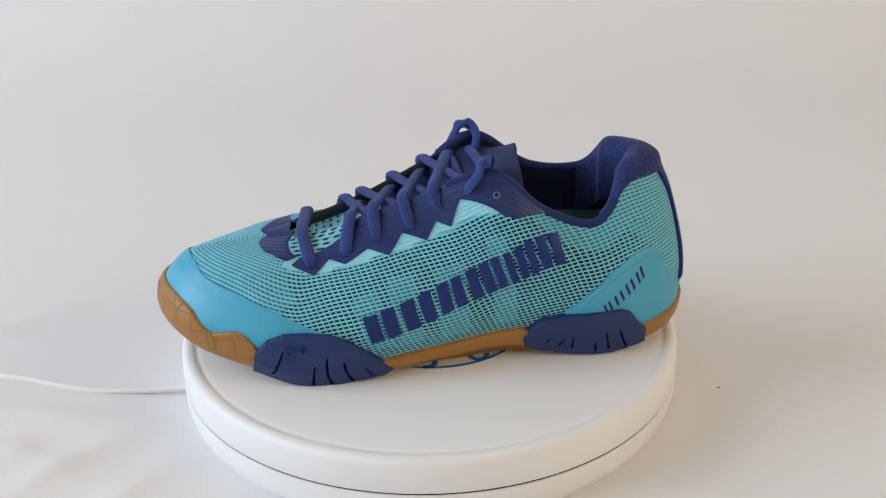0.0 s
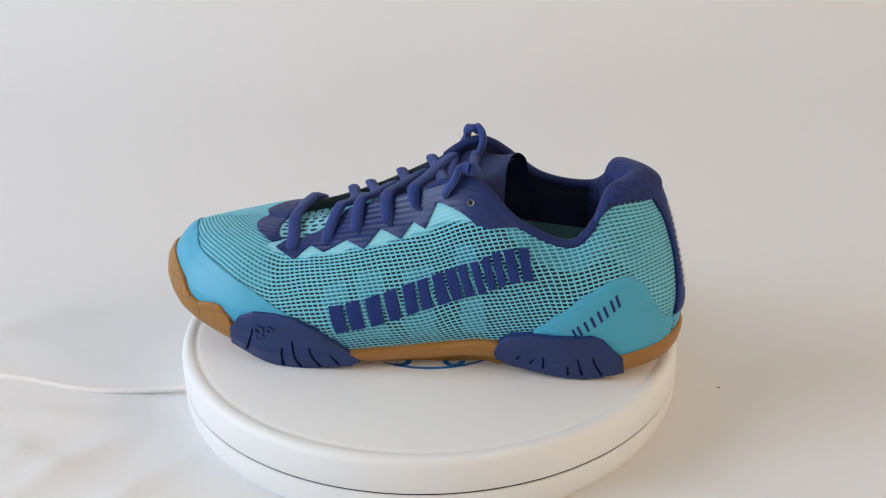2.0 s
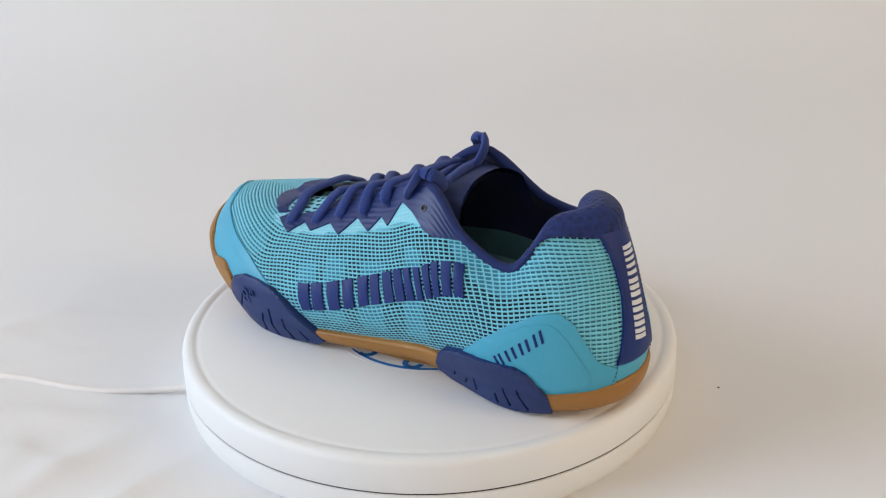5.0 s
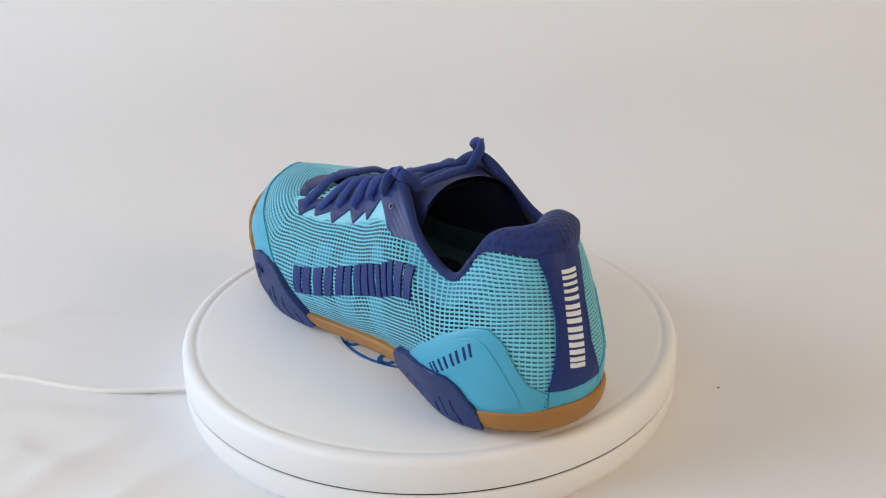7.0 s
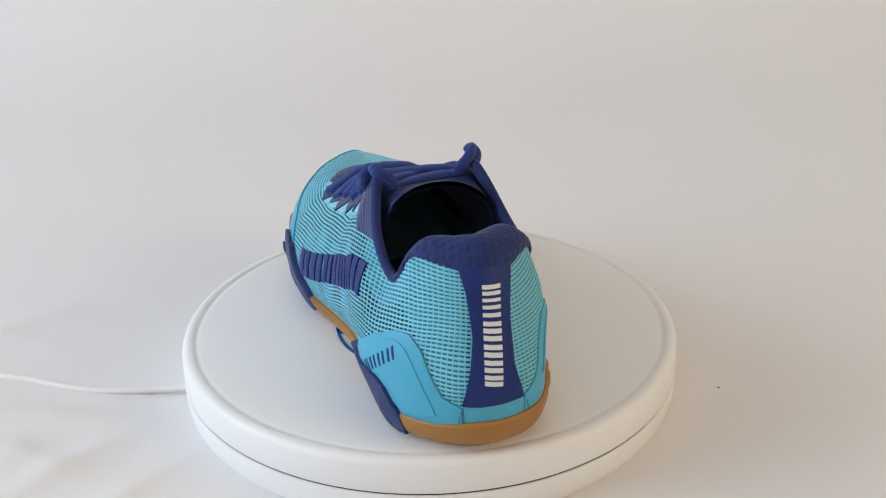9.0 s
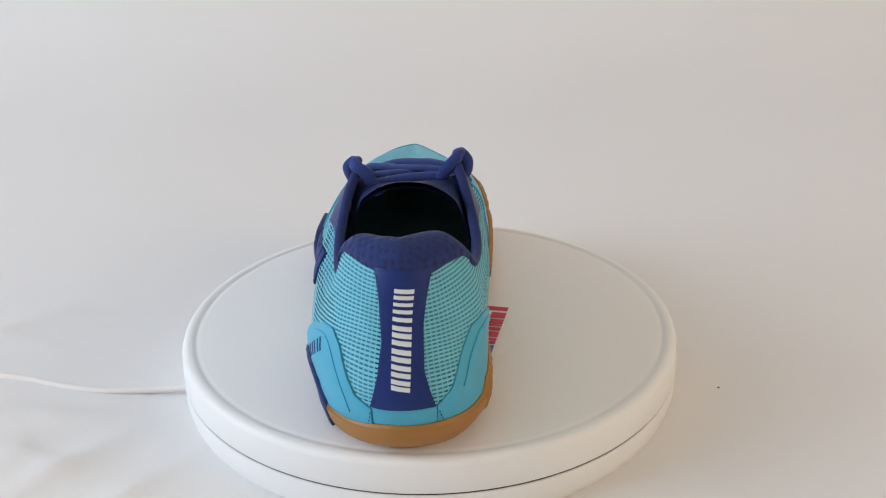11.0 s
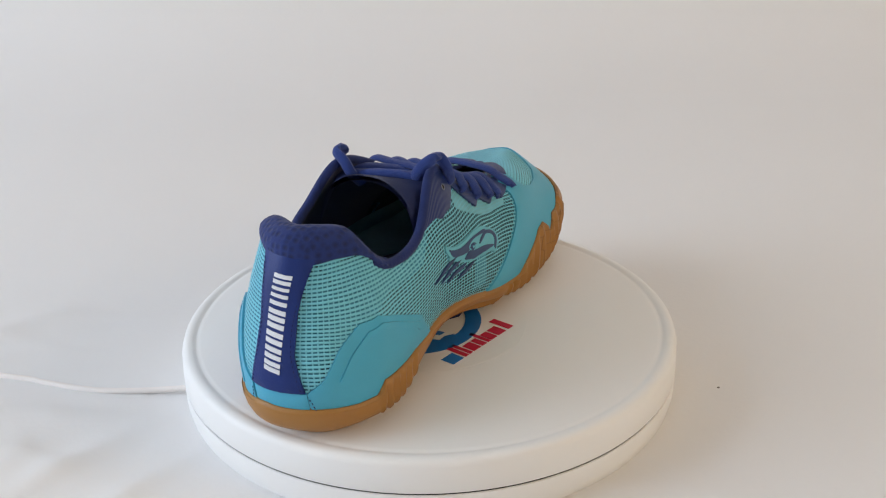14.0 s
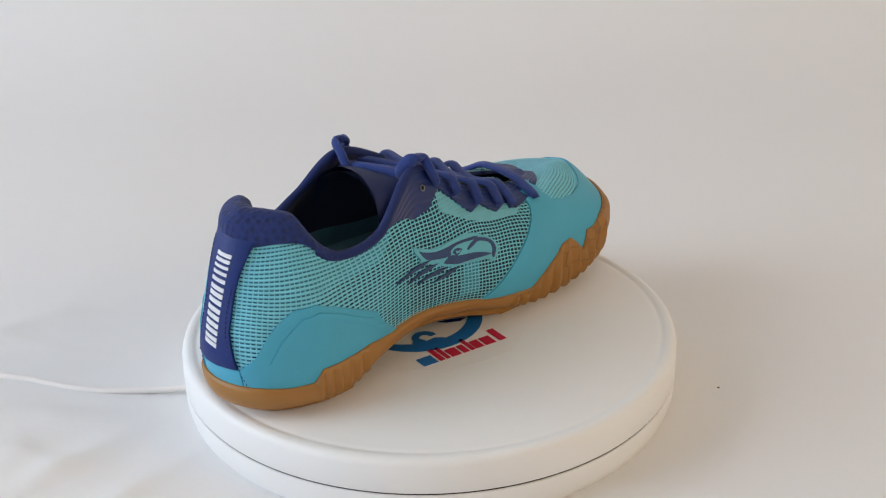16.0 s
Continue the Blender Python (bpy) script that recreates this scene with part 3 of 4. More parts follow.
laid("inner_eyestay", [(20.5, 2.62), (20.3, 2.4), (19.63, 2.32), (19.48, 2.55), (19.07, 2.39), (18.66, 2.6), (18.28, 2.4), (17.88, 2.66), (17.56, 2.76), (17.19, 2.42), (16.81, 2.38), (16.16, 2.87), (16.1, 2.99), (18, 2.99), (20, 2.99), (20.9, 2.95)], NAVY_RIB, shoe, dv=0.1)


throat_panel = laid("throat_panel", [(2.8, 2.99), (2.95, 2.8), (3.3, 2.52), (3.55, 2.38), (3.85, 2.42), (4.15, 2.56), (4.42, 2.78), (4.65, 2.99)], PALE, shoe, lift=0.0002, thick=0.0003, label="pale turquoise panel with dark slots")
for i, (row, first, count) in enumerate(((2.47, 3.44, 2), (2.57, 3.3, 3), (2.67, 3.2, 4), (2.77, 3.08, 5), (2.87, 2.98, 6), (2.95, 2.94, 6))):
    for k in range(count):
        a = first + 0.25 * k + 0.06 * (i % 2)
        laid("slot", [(a, row), (a + 0.06, row - 0.035), (a + 0.15, row - 0.025), (a + 0.19, row + 0.01), (a + 0.08, row + 0.02)], LINER, throat_panel, lift=0.0004, thick=0.0003)


def ribbing(name, ss, v0, v1, width, parent, mat):
    """Fine raised ridges across an edge, joined."""
    bm = bmesh.new()
    for s in ss:
        a, b = v0(s), v1(s)
        v = np.linspace(a, b, 5)
        p, n = skin(np.full(5, s), v), outward(np.full(5, s), v)
        q = skin(np.full(5, s + width), v)
        c = (p + q) / 2 + n * np.array([0.0008, 0.00118, 0.0012, 0.00115, 0.0008])[:, None]
        grid(bm, [list(p + n * 0.0008), list(c), list(q + n * 0.0008)])
    return part(name, bm, mat, parent)


def cap_edge(s):
    return float(np.interp(s, [0.1, 0.88, 1.7, 2.42, 2.92, 3.44, 3.82, 4.12], [1.93, 1.9, 1.73, 1.62, 1.5, 1.36, 1.18, 1.02]))


ribbing("ribbing", np.arange(0.15, 3.9, 0.085), lambda s: cap_edge(s) - 0.34, lambda s: cap_edge(s) - 0.04, 0.04, toe_cap, FILM)


def near_line(p, a, b):
    """Distance from p to the segment a-b, with v weighed as s."""
    ax, ay, bx, by, px, py = a[0], a[1] * 0.7, b[0], b[1] * 0.7, p[0], p[1] * 0.7
    t = max(0, min(1, ((px - ax) * (bx - ax) + (py - ay) * (by - ay)) / ((bx - ax) ** 2 + (by - ay) ** 2)))
    return math.hypot(px - ax - t * (bx - ax), py - ay - t * (by - ay)), t


def pad_shape(mid, half, grooves):
    def f(s, v):
        d = max(0.0, 1 - ((s - mid) / half) ** 2)
        h = 0.0016 * d * max(0, 1 - abs(v) * 0.8)
        for a, b in grooves:
            g, t = near_line((s, v), a, b)
            w = 0.012 + 0.012 * t
            if g < w:
                h -= 0.0030 * (1 - (g / w) ** 2)
        return max(h, -0.0019)
    return f


FORE_GROOVES = [((3.58, 0.57), (3.36, -0.4)), ((4.08, 0.21), (4.03, -0.8)), ((4.24, 0.42), (4.29, -0.9)), ((4.48, 0.27), (4.57, -0.9)), ((4.76, -0.05), (4.83, -0.8))]
HEEL_GROOVES = [((7.92, 0.06), (7.88, -0.1)), ((8.25, 0.06), (8.18, -0.3)), ((8.46, 0.15), (8.46, -0.5)), ((8.94, -0.2), (8.98, -0.7)), ((9.14, 0.15), (9.27, -0.7)), ((9.44, 0.12), (9.66, -0.75))]
fore_pad = laid("forefoot_pad", [(2.95, -0.85), (3.05, 0.3), (3.28, 0.77), (3.56, 0.97), (3.92, 1.02), (4.28, 0.98), (4.56, 0.81), (4.78, 0.48), (5.02, 0.01), (5.14, -0.6), (5.0, -0.97), (4.2, -0.99), (3.4, -0.95)], PAD, shoe, lift=0.001, thick=0.0024,
                ds=0.0125, dv=0.06, swell=pad_shape(4.0, 1.1, FORE_GROOVES))
heel_pad = laid("heel_pad", [(7.36, 0.0), (7.5, 0.38), (7.74, 0.64), (8.24, 0.77), (8.82, 0.79), (9.42, 0.70), (9.64, 0.54), (9.84, 0.23), (10.04, 0.01), (10.14, -0.8), (9.4, -0.97), (8.5, -0.95), (7.7, -0.85), (7.42, -0.6)], PAD, shoe, lift=0.001, thick=0.0024,
     ds=0.0125, dv=0.06, swell=pad_shape(8.7, 1.5, HEEL_GROOVES))

# plain shapes where the marks stand
MARK_S = [4.81, 6.08, 7.2, 8.3]
MARK_TOP = [1.27, 1.63, 1.89, 2.55]
MARK_LOW = [0.66, 1.15, 1.39, 1.82]


def side_mark(a, b, low, high, slant=0.05):
    """A block of the side mark: from a to b along it and low to high across it, both 0 to 1."""
    def at(x, y):
        s = 4.81 + 3.52 * x + slant * (0.5 - y)
        lo, hi = np.interp(s, MARK_S, MARK_LOW), np.interp(s, MARK_S, MARK_TOP)
        return (s, float(lo + (hi - lo) * y))
    return [at(a, low), at((a + b) / 2, low), at(b, low), at(b, high), at((a + b) / 2, high), at(a, high)]


for a, b in ((0.0, 0.055), (0.07, 0.125), (0.15, 0.205), (0.225, 0.275), (0.3, 0.35), (0.365, 0.41), (0.435, 0.485), (0.5, 0.55), (0.565, 0.61), (0.635, 0.68), (0.705, 0.755), (0.775, 0.825), (0.85, 0.91), (0.93, 0.985)):
    laid("side_mark", side_mark(a, b, 0.0, 1.0, 0.12), NAVY, shoe, lift=0.0004, thick=0.0009, ds=0.3, dv=0.3)
for a, b in ((0.0, 0.05), (0.11, 0.16), (0.26, 0.31), (0.4, 0.45), (0.55, 0.6), (0.68, 0.73), (0.83, 0.88), (0.95, 1.0)):
    s0, s1, v0, v1 = 9.12 + 0.85 * a, 9.12 + 0.85 * b, 0.68 + 0.5 * a, 0.68 + 0.5 * b
    laid("counter_mark", [(s0, v0), (s1, v1), (s1 - 0.09, v1 + 0.24), (s0 - 0.09, v0 + 0.24)], NAVY, counter, lift=0.0020, thick=0.0004)
for a, b in ((0, 0.045), (0.06, 0.1), (0.125, 0.165), (0.185, 0.225), (0.25, 0.29), (0.31, 0.35), (0.38, 0.42), (0.44, 0.48), (0.5, 0.54), (0.58, 0.62), (0.66, 0.7), (0.74, 0.78), (0.82, 0.87), (0.9, 0.96)):
    left = lambda x: 11.86 + 0.02 * x
    right = lambda x: 12.22 + 0.16 * x
    # bars one above the other, leaning as the mark does
    q = [(right(x) + (left(x) - right(x)) * y, 1.04 + 1.45 * x + 0.05 * y) for x, y in ((a, 0), (b, 0), (b, 1), (a, 1))]
    laid("heel_mark", q, WHITE_PRINT, strip, lift=0.002, thick=0.0004)
laid("crest_ground", [(16.68, 2.02), (16.86, 1.9), (17.22, 1.81), (17.58, 1.9), (17.86, 1.99), (18.18, 2.01), (18.38, 1.94), (18.62, 1.88), (18.84, 1.69), (18.84, 1.49), (18.68, 1.32), (18.56, 1.45), (18.18, 1.46), (17.9, 1.48), (17.65, 1.46), (17.35, 1.52), (17.05, 1.62), (16.85, 1.68), (16.9, 1.74), (16.72, 1.88)],
     CREST_GROUND, shoe, lift=0.0003, thick=0.0004, rounds=1)


def feather(s0, v0, s1, v1, half=0.034):
    """A blade from its tip to its root."""
    at = lambda k, h: (s0 + (s1 - s0) * k, v0 + (v1 - v0) * k + h)
    return [at(0, 0), at(0.35, -half * 0.8), at(0.75, -half), at(1, 0.2 * half), at(0.75, half), at(0.35, half * 0.8)]


CREST_SHAPES = (
    [(16.8, 1.9), (16.96, 1.82), (17.22, 1.77), (17.44, 1.8), (17.7, 1.88), (17.98, 1.92), (18.22, 1.94), (18.26, 1.9), (18.12, 1.87), (17.84, 1.86), (17.66, 1.82), (17.54, 1.74), (17.58, 1.68), (17.48, 1.65), (17.26, 1.65), (17.04, 1.68), (16.94, 1.76)],
    [(18.24, 1.91), (18.48, 1.88), (18.66, 1.8), (18.76, 1.66), (18.74, 1.54), (18.68, 1.42), (18.62, 1.52), (18.66, 1.64), (18.58, 1.77), (18.4, 1.82), (18.22, 1.84), (18.08, 1.76), (17.94, 1.7), (17.94, 1.75), (18.06, 1.84)],
    [(17.56, 1.68), (17.76, 1.64), (18.02, 1.65), (18.34, 1.62), (18.66, 1.54), (18.42, 1.53), (18.1, 1.53), (17.86, 1.52), (17.72, 1.5), (17.6, 1.52), (17.4, 1.55), (17.46, 1.61)],
    feather(16.26, 1.56, 17.15, 1.665), feather(16.58, 1.43, 17.3, 1.575), feather(16.84, 1.33, 17.5, 1.47), feather(17.22, 1.24, 17.74, 1.44),
    [(17.6, 1.71), (17.64, 1.76), (17.72, 1.78), (17.82, 1.75), (17.74, 1.67), (17.68, 1.65)])
for outline in CREST_SHAPES:
    laid("crest_mark", outline, CREST, shoe, lift=0.0006, thick=0.0005, rounds=1 if len(outline) > 8 else 0, ds=0.1, dv=0.07)
laid("crest_gleam", [(17.66, 1.74), (17.68, 1.69), (17.74, 1.7), (17.77, 1.75), (17.72, 1.72)], CREST_GROUND, shoe, lift=0.001, thick=0.0004)


def number_mark(text, s, v, size, turn, pad):
    """A raised number standing out of the pad."""
    cu = bpy.data.curves.new("text", "FONT")
    cu.body, cu.size, cu.extrude, cu.align_x = text, size, 0.0005, "CENTER"
    tmp = new("text", cu)
    me = bpy.data.meshes.new_from_object(tmp.evaluated_get(bpy.context.evaluated_depsgraph_get()))
    bpy.data.objects.remove(tmp)
    bm = bmesh.new()
    bm.from_mesh(me)
    n = Vector(outward(np.float64(s), np.float64(v)))
    along = (Vector(skin(s - 0.1, v)) - Vector(skin(s + 0.1, v)))
    right = -(along - n * along.dot(n)).normalized()
    up = n.cross(right)
    m = Matrix((right, up, n)).transposed().to_4x4()
    m.translation = Vector(skin(s, v)) + n * 0.0042
    bmesh.ops.transform(bm, matrix=m @ Matrix.Rotation(radians(turn), 4, "Z"), verts=bm.verts[:])
    part("number", bm, PAD, pad, smooth=False)


number_mark("8°", 3.80, 0.3, 0.0150, 6, fore_pad)
number_mark("8°", 8.74, -0.05, 0.0085, 0, heel_pad)

# ---- collar, lining, tongue ----


def rim_tube(name, s0, s1, r, n=60):
    bm = bmesh.new()
    s = np.linspace(s0, s1, n)
    p = skin(s, 2.985) - outward(s, np.full(n, 2.9)) * 0.0012
    tube(bm, [tuple(a) for a in p], r, r, n=10)
    part(name, bm, CUSHION, shoe, "padded navy edge binding")


rim_tube("collar_binding", 6.3, 9.6, 0.0026)
rim_tube("collar_binding", 14.5, 17.7, 0.0026)
rim_tube("throat_binding", 2.6, 6.4, 0.0011)
rim_tube("throat_binding", 17.6, 18.2, 0.0011)


def heel_cushion():
    bm = bmesh.new()
    rows = []
    for s in np.linspace(9.1, 15.05, 90):
        a = float(np.interp(s, [9.1, 9.5, 9.8, 10.2, 10.7, 11.4, 12, 12.8, 13.4, 13.9, 14.4, 15.05], [0, 0.15, 0.3, 0.5, 0.7, 0.88, 0.95, 1, 1, 0.95, 0.6, 0]))
        vl = float(np.interp(s, [9.1, 10.2, 10.9, 11.3, 12.0, 12.85, 13.3, 13.9, 15.05], [2.95, 2.93, 2.88, 2.8, 2.83, 2.72, 2.85, 2.93, 2.95]))
        n = outward(np.float64(s), np.float64(2.6))
        n = np.array((n[0], n[1], 0)) / math.hypot(n[0], n[1])
        r = skin(s, 3.0)
        h, w = 0.0025 + 0.0062 * a, 0.005 + 0.014 * a
        up = np.array((0, 0, 1.0))
        low = skin(s, vl)
        pts = [low - n * 0.0006, low + n * 0.0014, r + n * (0.0008 + 0.0012 * a) + up * 0.25 * h, r - n * 0.12 * w + up * 0.72 * h, r - n * 0.42 * w + up * h, r - n * 0.72 * w + up * 0.86 * h, r - n * 0.95 * w + up * 0.3 * h, r - n * w - up * 0.008, r - n * 0.85 * w - up * 0.026]
        rows.append(smooth_path([tuple(p) for p in pts], 4))
    grid(bm, rows)
    return part("heel_cushion", bm, HONEYCOMB, shoe, "padded navy honeycomb heel collar")


heel_cushion()


def inner_sheet(name, s0, s1, v0, v1, lift, mat, label=""):
    bm = bmesh.new()
    s, v = np.linspace(s0, s1, 120), np.linspace(v0, v1, 16)
    sg, vg = np.meshgrid(s, v, indexing="ij")
    grid(bm, list(skin(sg, vg) + outward(sg, vg) * lift))
    return part(name, bm, mat, shoe, label)


inner_sheet("collar_lining", 5.0, 19.0, 1.3, 2.97, -0.0034, LINING, "dark navy collar lining")
inner_sheet("inner_lining", 0, 24, 0.1, 1.5, -0.0042, INNER, "teal inner lining")


def insole_height(x):
    """Height of the insole: raised under the heel, low at the toes."""
    return float(np.interp(x, [-0.14, -0.03, 0.06, 0.14], [0.039, 0.037, 0.024, 0.03]))


def insole():
    bm = bmesh.new()
    n = 120
    s = np.linspace(0, 24, n + 1)[:-1]
    v = np.interp(s, [0, 4, 8, 16, 20, 24], [0.4, 0.4, 0.9, 0.9, 0.4, 0.4])
    p = skin(s, v) - outward(s, v) * 0.0048
    loops_ = []
    for k, lift in ((1.0, 0.004), (0.9, 0.001), (0.6, 0.0), (0.2, 0.0)):
        loops_.append([bm.verts.new((a[0] * k, 0.006 + (a[1] - 0.006) * k, insole_height(a[0] * k) + lift)) for a in p])
    for a, b in zip(loops_, loops_[1:]):
        for i in range(n):
            j = (i + 1) % n
            bm.faces.new((a[i], a[j], b[j], b[i]))
    bm.faces.new(loops_[-1])
    ob = part("insole", bm, INSOLE, shoe, "teal insole with dark oval prints")
    for cx, cy, rx, ry in ((-0.062, -0.004, 0.017, 0.025), (0.0, 0.006, 0.026, 0.024)):
        bm = bmesh.new()
        rim = [(cx + rx * math.cos(2 * math.pi * k / 32), cy + ry * math.sin(2 * math.pi * k / 32)) for k in range(32)]
        grid(bm, [[(cx + (x - cx) * q, cy + (y - cy) * q, insole_height(cx + (x - cx) * q) + 0.0012) for x, y in rim + rim[:1]] for q in (0.02, 0.35, 0.7, 1.0)])
        part("insole_print", bm, DARK, ob, "dark oval print")


insole()


def tongue_at(t, w):
    """Top of the tongue: t from the throat (0) to its free end (1), w from -1 medial to 1 lateral."""
    u = min(t / 0.86, 1.0)
    l, m = skin(0.7 + 6.2 * u, 2.97), skin(23.3 - 6.2 * u, 2.97)
    mid, half = (l + m) / 2, (l - m) / 2 * (0.98 + 0.08 * u)
    p = mid + half * w + np.array((0, 0, -0.0045 + (-0.002 * u - 0.0045 * (1 - u)) * (1 - w * w)))
    front = max(0.0, 1 - t / 0.25)
    p = p + np.array((0.006 * front, 0, -0.0035 * front))
    if t > 0.86:
        k = (t - 0.86) / 0.14
        end = np.array((-0.048 - 0.004 * w * w, 0.003 + 0.030 * w, 0.1055 - 0.016 * abs(w) ** 2.5 - 0.08 * max(0.0, abs(w) - 0.85)))
        p = p * (1 - k) + end * k
    return p


def tongue():
    bm = bmesh.new()
    rows = []
    ws = np.linspace(-1, 1, 21)
    for t in np.linspace(0, 1, 61):
        top = [tongue_at(t, w) for w in ws]
        low = [p - np.array((0, 0, 0.0028)) for p in top][::-1]
        rows.append(top + low + top[:1])
    grid(bm, rows)
    bmesh.ops.remove_doubles(bm, verts=bm.verts[:], dist=1e-6)
    ob = part("tongue", bm, TONGUE, shoe, "smooth navy tongue")
    bm = bmesh.new()
    grid(bm, [[tongue_at(t, w) + np.array((0, 0, 0.0007)) for w in np.linspace(-0.95, 0.95, 13)] for t in np.linspace(0.26, 0.62, 20)])
    base = part("tongue_mesh", bm, PALE, ob, "pale turquoise tongue base with dark slots")
    for i in range(13):
        for w in (-0.78, -0.46, -0.14, 0.18, 0.5, 0.82):
            t, w = 0.275 + 0.026 * i, w + 0.06 * (i % 2)
            bm = bmesh.new()
            grid(bm, [[tongue_at(t + h * math.cos(math.pi * k / 8) * 0.0045, w + 0.1 * k / 4) + np.array((0, 0, 0.0011)) for k in range(-4, 5)] for h in (-1, 1)])
            part("slot", bm, LINER, base, smooth=False)
    for k, w in ((0.80, 0.45), (0.825, 0.47), (0.85, 0.43), (0.885, 0.4)):
        bm = bmesh.new()
        grid(bm, [[tongue_at(k + j * 0.010, x) + np.array((0, 0, 0.0008)) for x in np.linspace(w - 0.1, w + 0.1, 5)] for j in (0, 0.6)])
        part("tongue_mark", bm, PALE, ob, smooth=False)
    # the stiff dark edge along the inner side of the throat
    bm = bmesh.new()
    ss = np.linspace(17.95, 21.0, 40)
    rim = skin(ss, 2.99) - outward(ss, np.full(40, 2.9)) * 0.0008
    tube(bm, [tuple(p + np.array((0, 0, -0.0012))) for p in rim], 0.0012, 0.0034, n=10)
    part("lace_guide", bm, GUIDE, shoe, "stiff dark edge of the throat")


def throat_bridge():
    """The navy tab that closes the front of the throat from side to side."""
    bm = bmesh.new()
    top = []
    for s in np.linspace(0.05, 2.85, 20):
        l, m = skin(s, 2.93), skin(24 - s, 2.93)
        top.append([l + (m - l) * k + np.array((0, 0, 0.0008 + 0.0010 * math.sin(math.pi * k))) for k in np.linspace(0, 1, 11)])
    rows = [r + [p - np.array((0, 0, 0.0014)) for p in r][::-1] + r[:1] for r in top]
    grid(bm, rows)
    bmesh.ops.remove_doubles(bm, verts=bm.verts[:], dist=1e-6)
    part("throat_tab", bm, NAVY, shoe, "navy tab across the front of the throat")


tongue()
throat_bridge()

# ---- laces ----
LATERAL = [(3.9, 2.28), (4.5, 2.38), (5.02, 2.52), (5.6, 2.57), (6.12, 2.73), (6.62, 2.83)]
MEDIAL = [(20.3, 2.32), (19.6, 2.45), (19.2, 2.56), (18.55, 2.62), (17.97, 2.74), (17.46, 2.84)]


def lace_run(near, far, lift):
    """A strand from one eyelet over the tongue and under the other side's edge."""
    e, n = skin(*near), outward(np.float64(near[0]), np.float64(near[1]))
    r, rf = skin(near[0], 2.99), skin(far[0], 2.98)
    up = np.array((0, 0, 1.0))
    a, b = r * 0.75 + rf * 0.25, r * 0.3 + rf * 0.7
    pts = [e - n * 0.002, e + n * 0.0016, e * 0.5 + r * 0.5 + n * 0.0034, r + n * 0.001 + up * 0.0026, a + up * (0.0010 + lift), b - up * (0.0012 - lift), rf - up * 0.0045, rf * 1.0 + (skin(far[0], 2.7) - rf) * 0.6 - outward(np.float64(far[0]), np.float64(2.8)) * 0.004]
    bm = bmesh.new()
    tube(bm, smooth_path([tuple(p) for p in pts], 6), 0.0032, 0.0017, n=12)
    return part("lace", bm, LACE, shoe)


for k in range(5):
    if k:
        lace_run(LATERAL[k], MEDIAL[min(k + 1, 5)], 0.0008)
    if k:
        lace_run(MEDIAL[k], LATERAL[min(k + 1, 5)], 0.0)


def lace_bar(near, far):
    """The lowest strand: straight across, over both edges."""
    up = np.array((0, 0, 1.0))
    side = []
    for (s, v), edge in ((near, 3.25), (far, 20.65)):
        e, n, r = skin(s, v), outward(np.float64(s), np.float64(v)), skin(edge, 2.99)
        side.append([e - n * 0.002, e + n * 0.0016, e * 0.5 + r * 0.5 + n * 0.003, r + n * 0.001 + up * 0.0028])
    bm = bmesh.new()
    tube(bm, smooth_path([tuple(p) for p in side[0] + side[1][::-1]], 6), 0.0034, 0.0017, n=12)
    part("lace", bm, LACE, shoe)


lace_bar((3.9, 2.27), MEDIAL[0])


def lace_path(points, r=0.0026):
    bm = bmesh.new()
    tube(bm, smooth_path([tuple(c / 1000 for c in p) for p in points], 8), r, r * 0.85, n=12)
    part("lace", bm, LACE, shoe)


def corner_loop(side, inner):
    """The top loop: out of the last eyelet, over the flap's corner and down inside."""
    s, v = side
    e, n = skin(s, v), outward(np.float64(s), np.float64(v))
    r = skin(s + (0.32 if s < 12 else -0.32), 3.0)
    up = np.array((0, 0, 1.0))
    toe = np.array((0.0035, 0, 0))
    pts = [e - n * 0.002, e + n * 0.002, e * 0.4 + r * 0.6 + n * 0.004 + up * 0.002, r + up * 0.005 + toe, r + up * 0.0052 - toe * 0.8] + [np.array(p) / 1000 for p in inner]
    bm = bmesh.new()
    tube(bm, smooth_path([tuple(p) for p in pts], 8), 0.0034, 0.0021, n=12, up=(0.9, 0.1, 0.2))
    part("lace", bm, LACE, shoe)


corner_loop(LATERAL[5], [(-36, 27, 105), (-35, 24, 99), (-30, 21, 92)])
corner_loop(MEDIAL[5], [(-28, -16, 107), (-27, -12, 101), (-22, -9, 94)])
lace_path([(-33, 27, 97), (-30, 14, 99), (-27, 0, 100), (-24, -14, 99)], 0.0027)
lace_path([(-20, 26, 93), (-17, 10, 95), (-15, -4, 96), (-13, -14, 95)], 0.0024)


def eyelet(s, v):
    bm = bmesh.new()
    n = Vector(outward(np.float64(s), np.float64(v)))
    c = Vector(skin(s, v)) + n * 0.0013
    x = n.orthogonal().normalized()
    y = n.cross(x)
    prof = [(0.0012, 0.0), (0.0013, 0.0003), (0.0016, 0.0004), (0.0019, 0.0001)]
    grid(bm, [[c + (x * math.cos(a) + y * math.sin(a)) * r + n * h for r, h in prof] for a in (2 * math.pi * k / 20 for k in range(20))], wrap=True)
    ring = part("eyelet", bm, METAL, shoe, "small grey eyelet ring")
    # a black disc stands for the shade inside the eyelet
    bm = bmesh.new()
    bmesh.ops.create_circle(bm, cap_ends=True, radius=0.0012, segments=16)
    m = Matrix((x, y, n)).transposed().to_4x4()
    m.translation = c + n * 0.0001
    bmesh.ops.transform(bm, matrix=m, verts=bm.verts[:])
    part("hole", bm, PAINTED_SHADE, ring, smooth=False)


eyelet(7.03, 2.68)
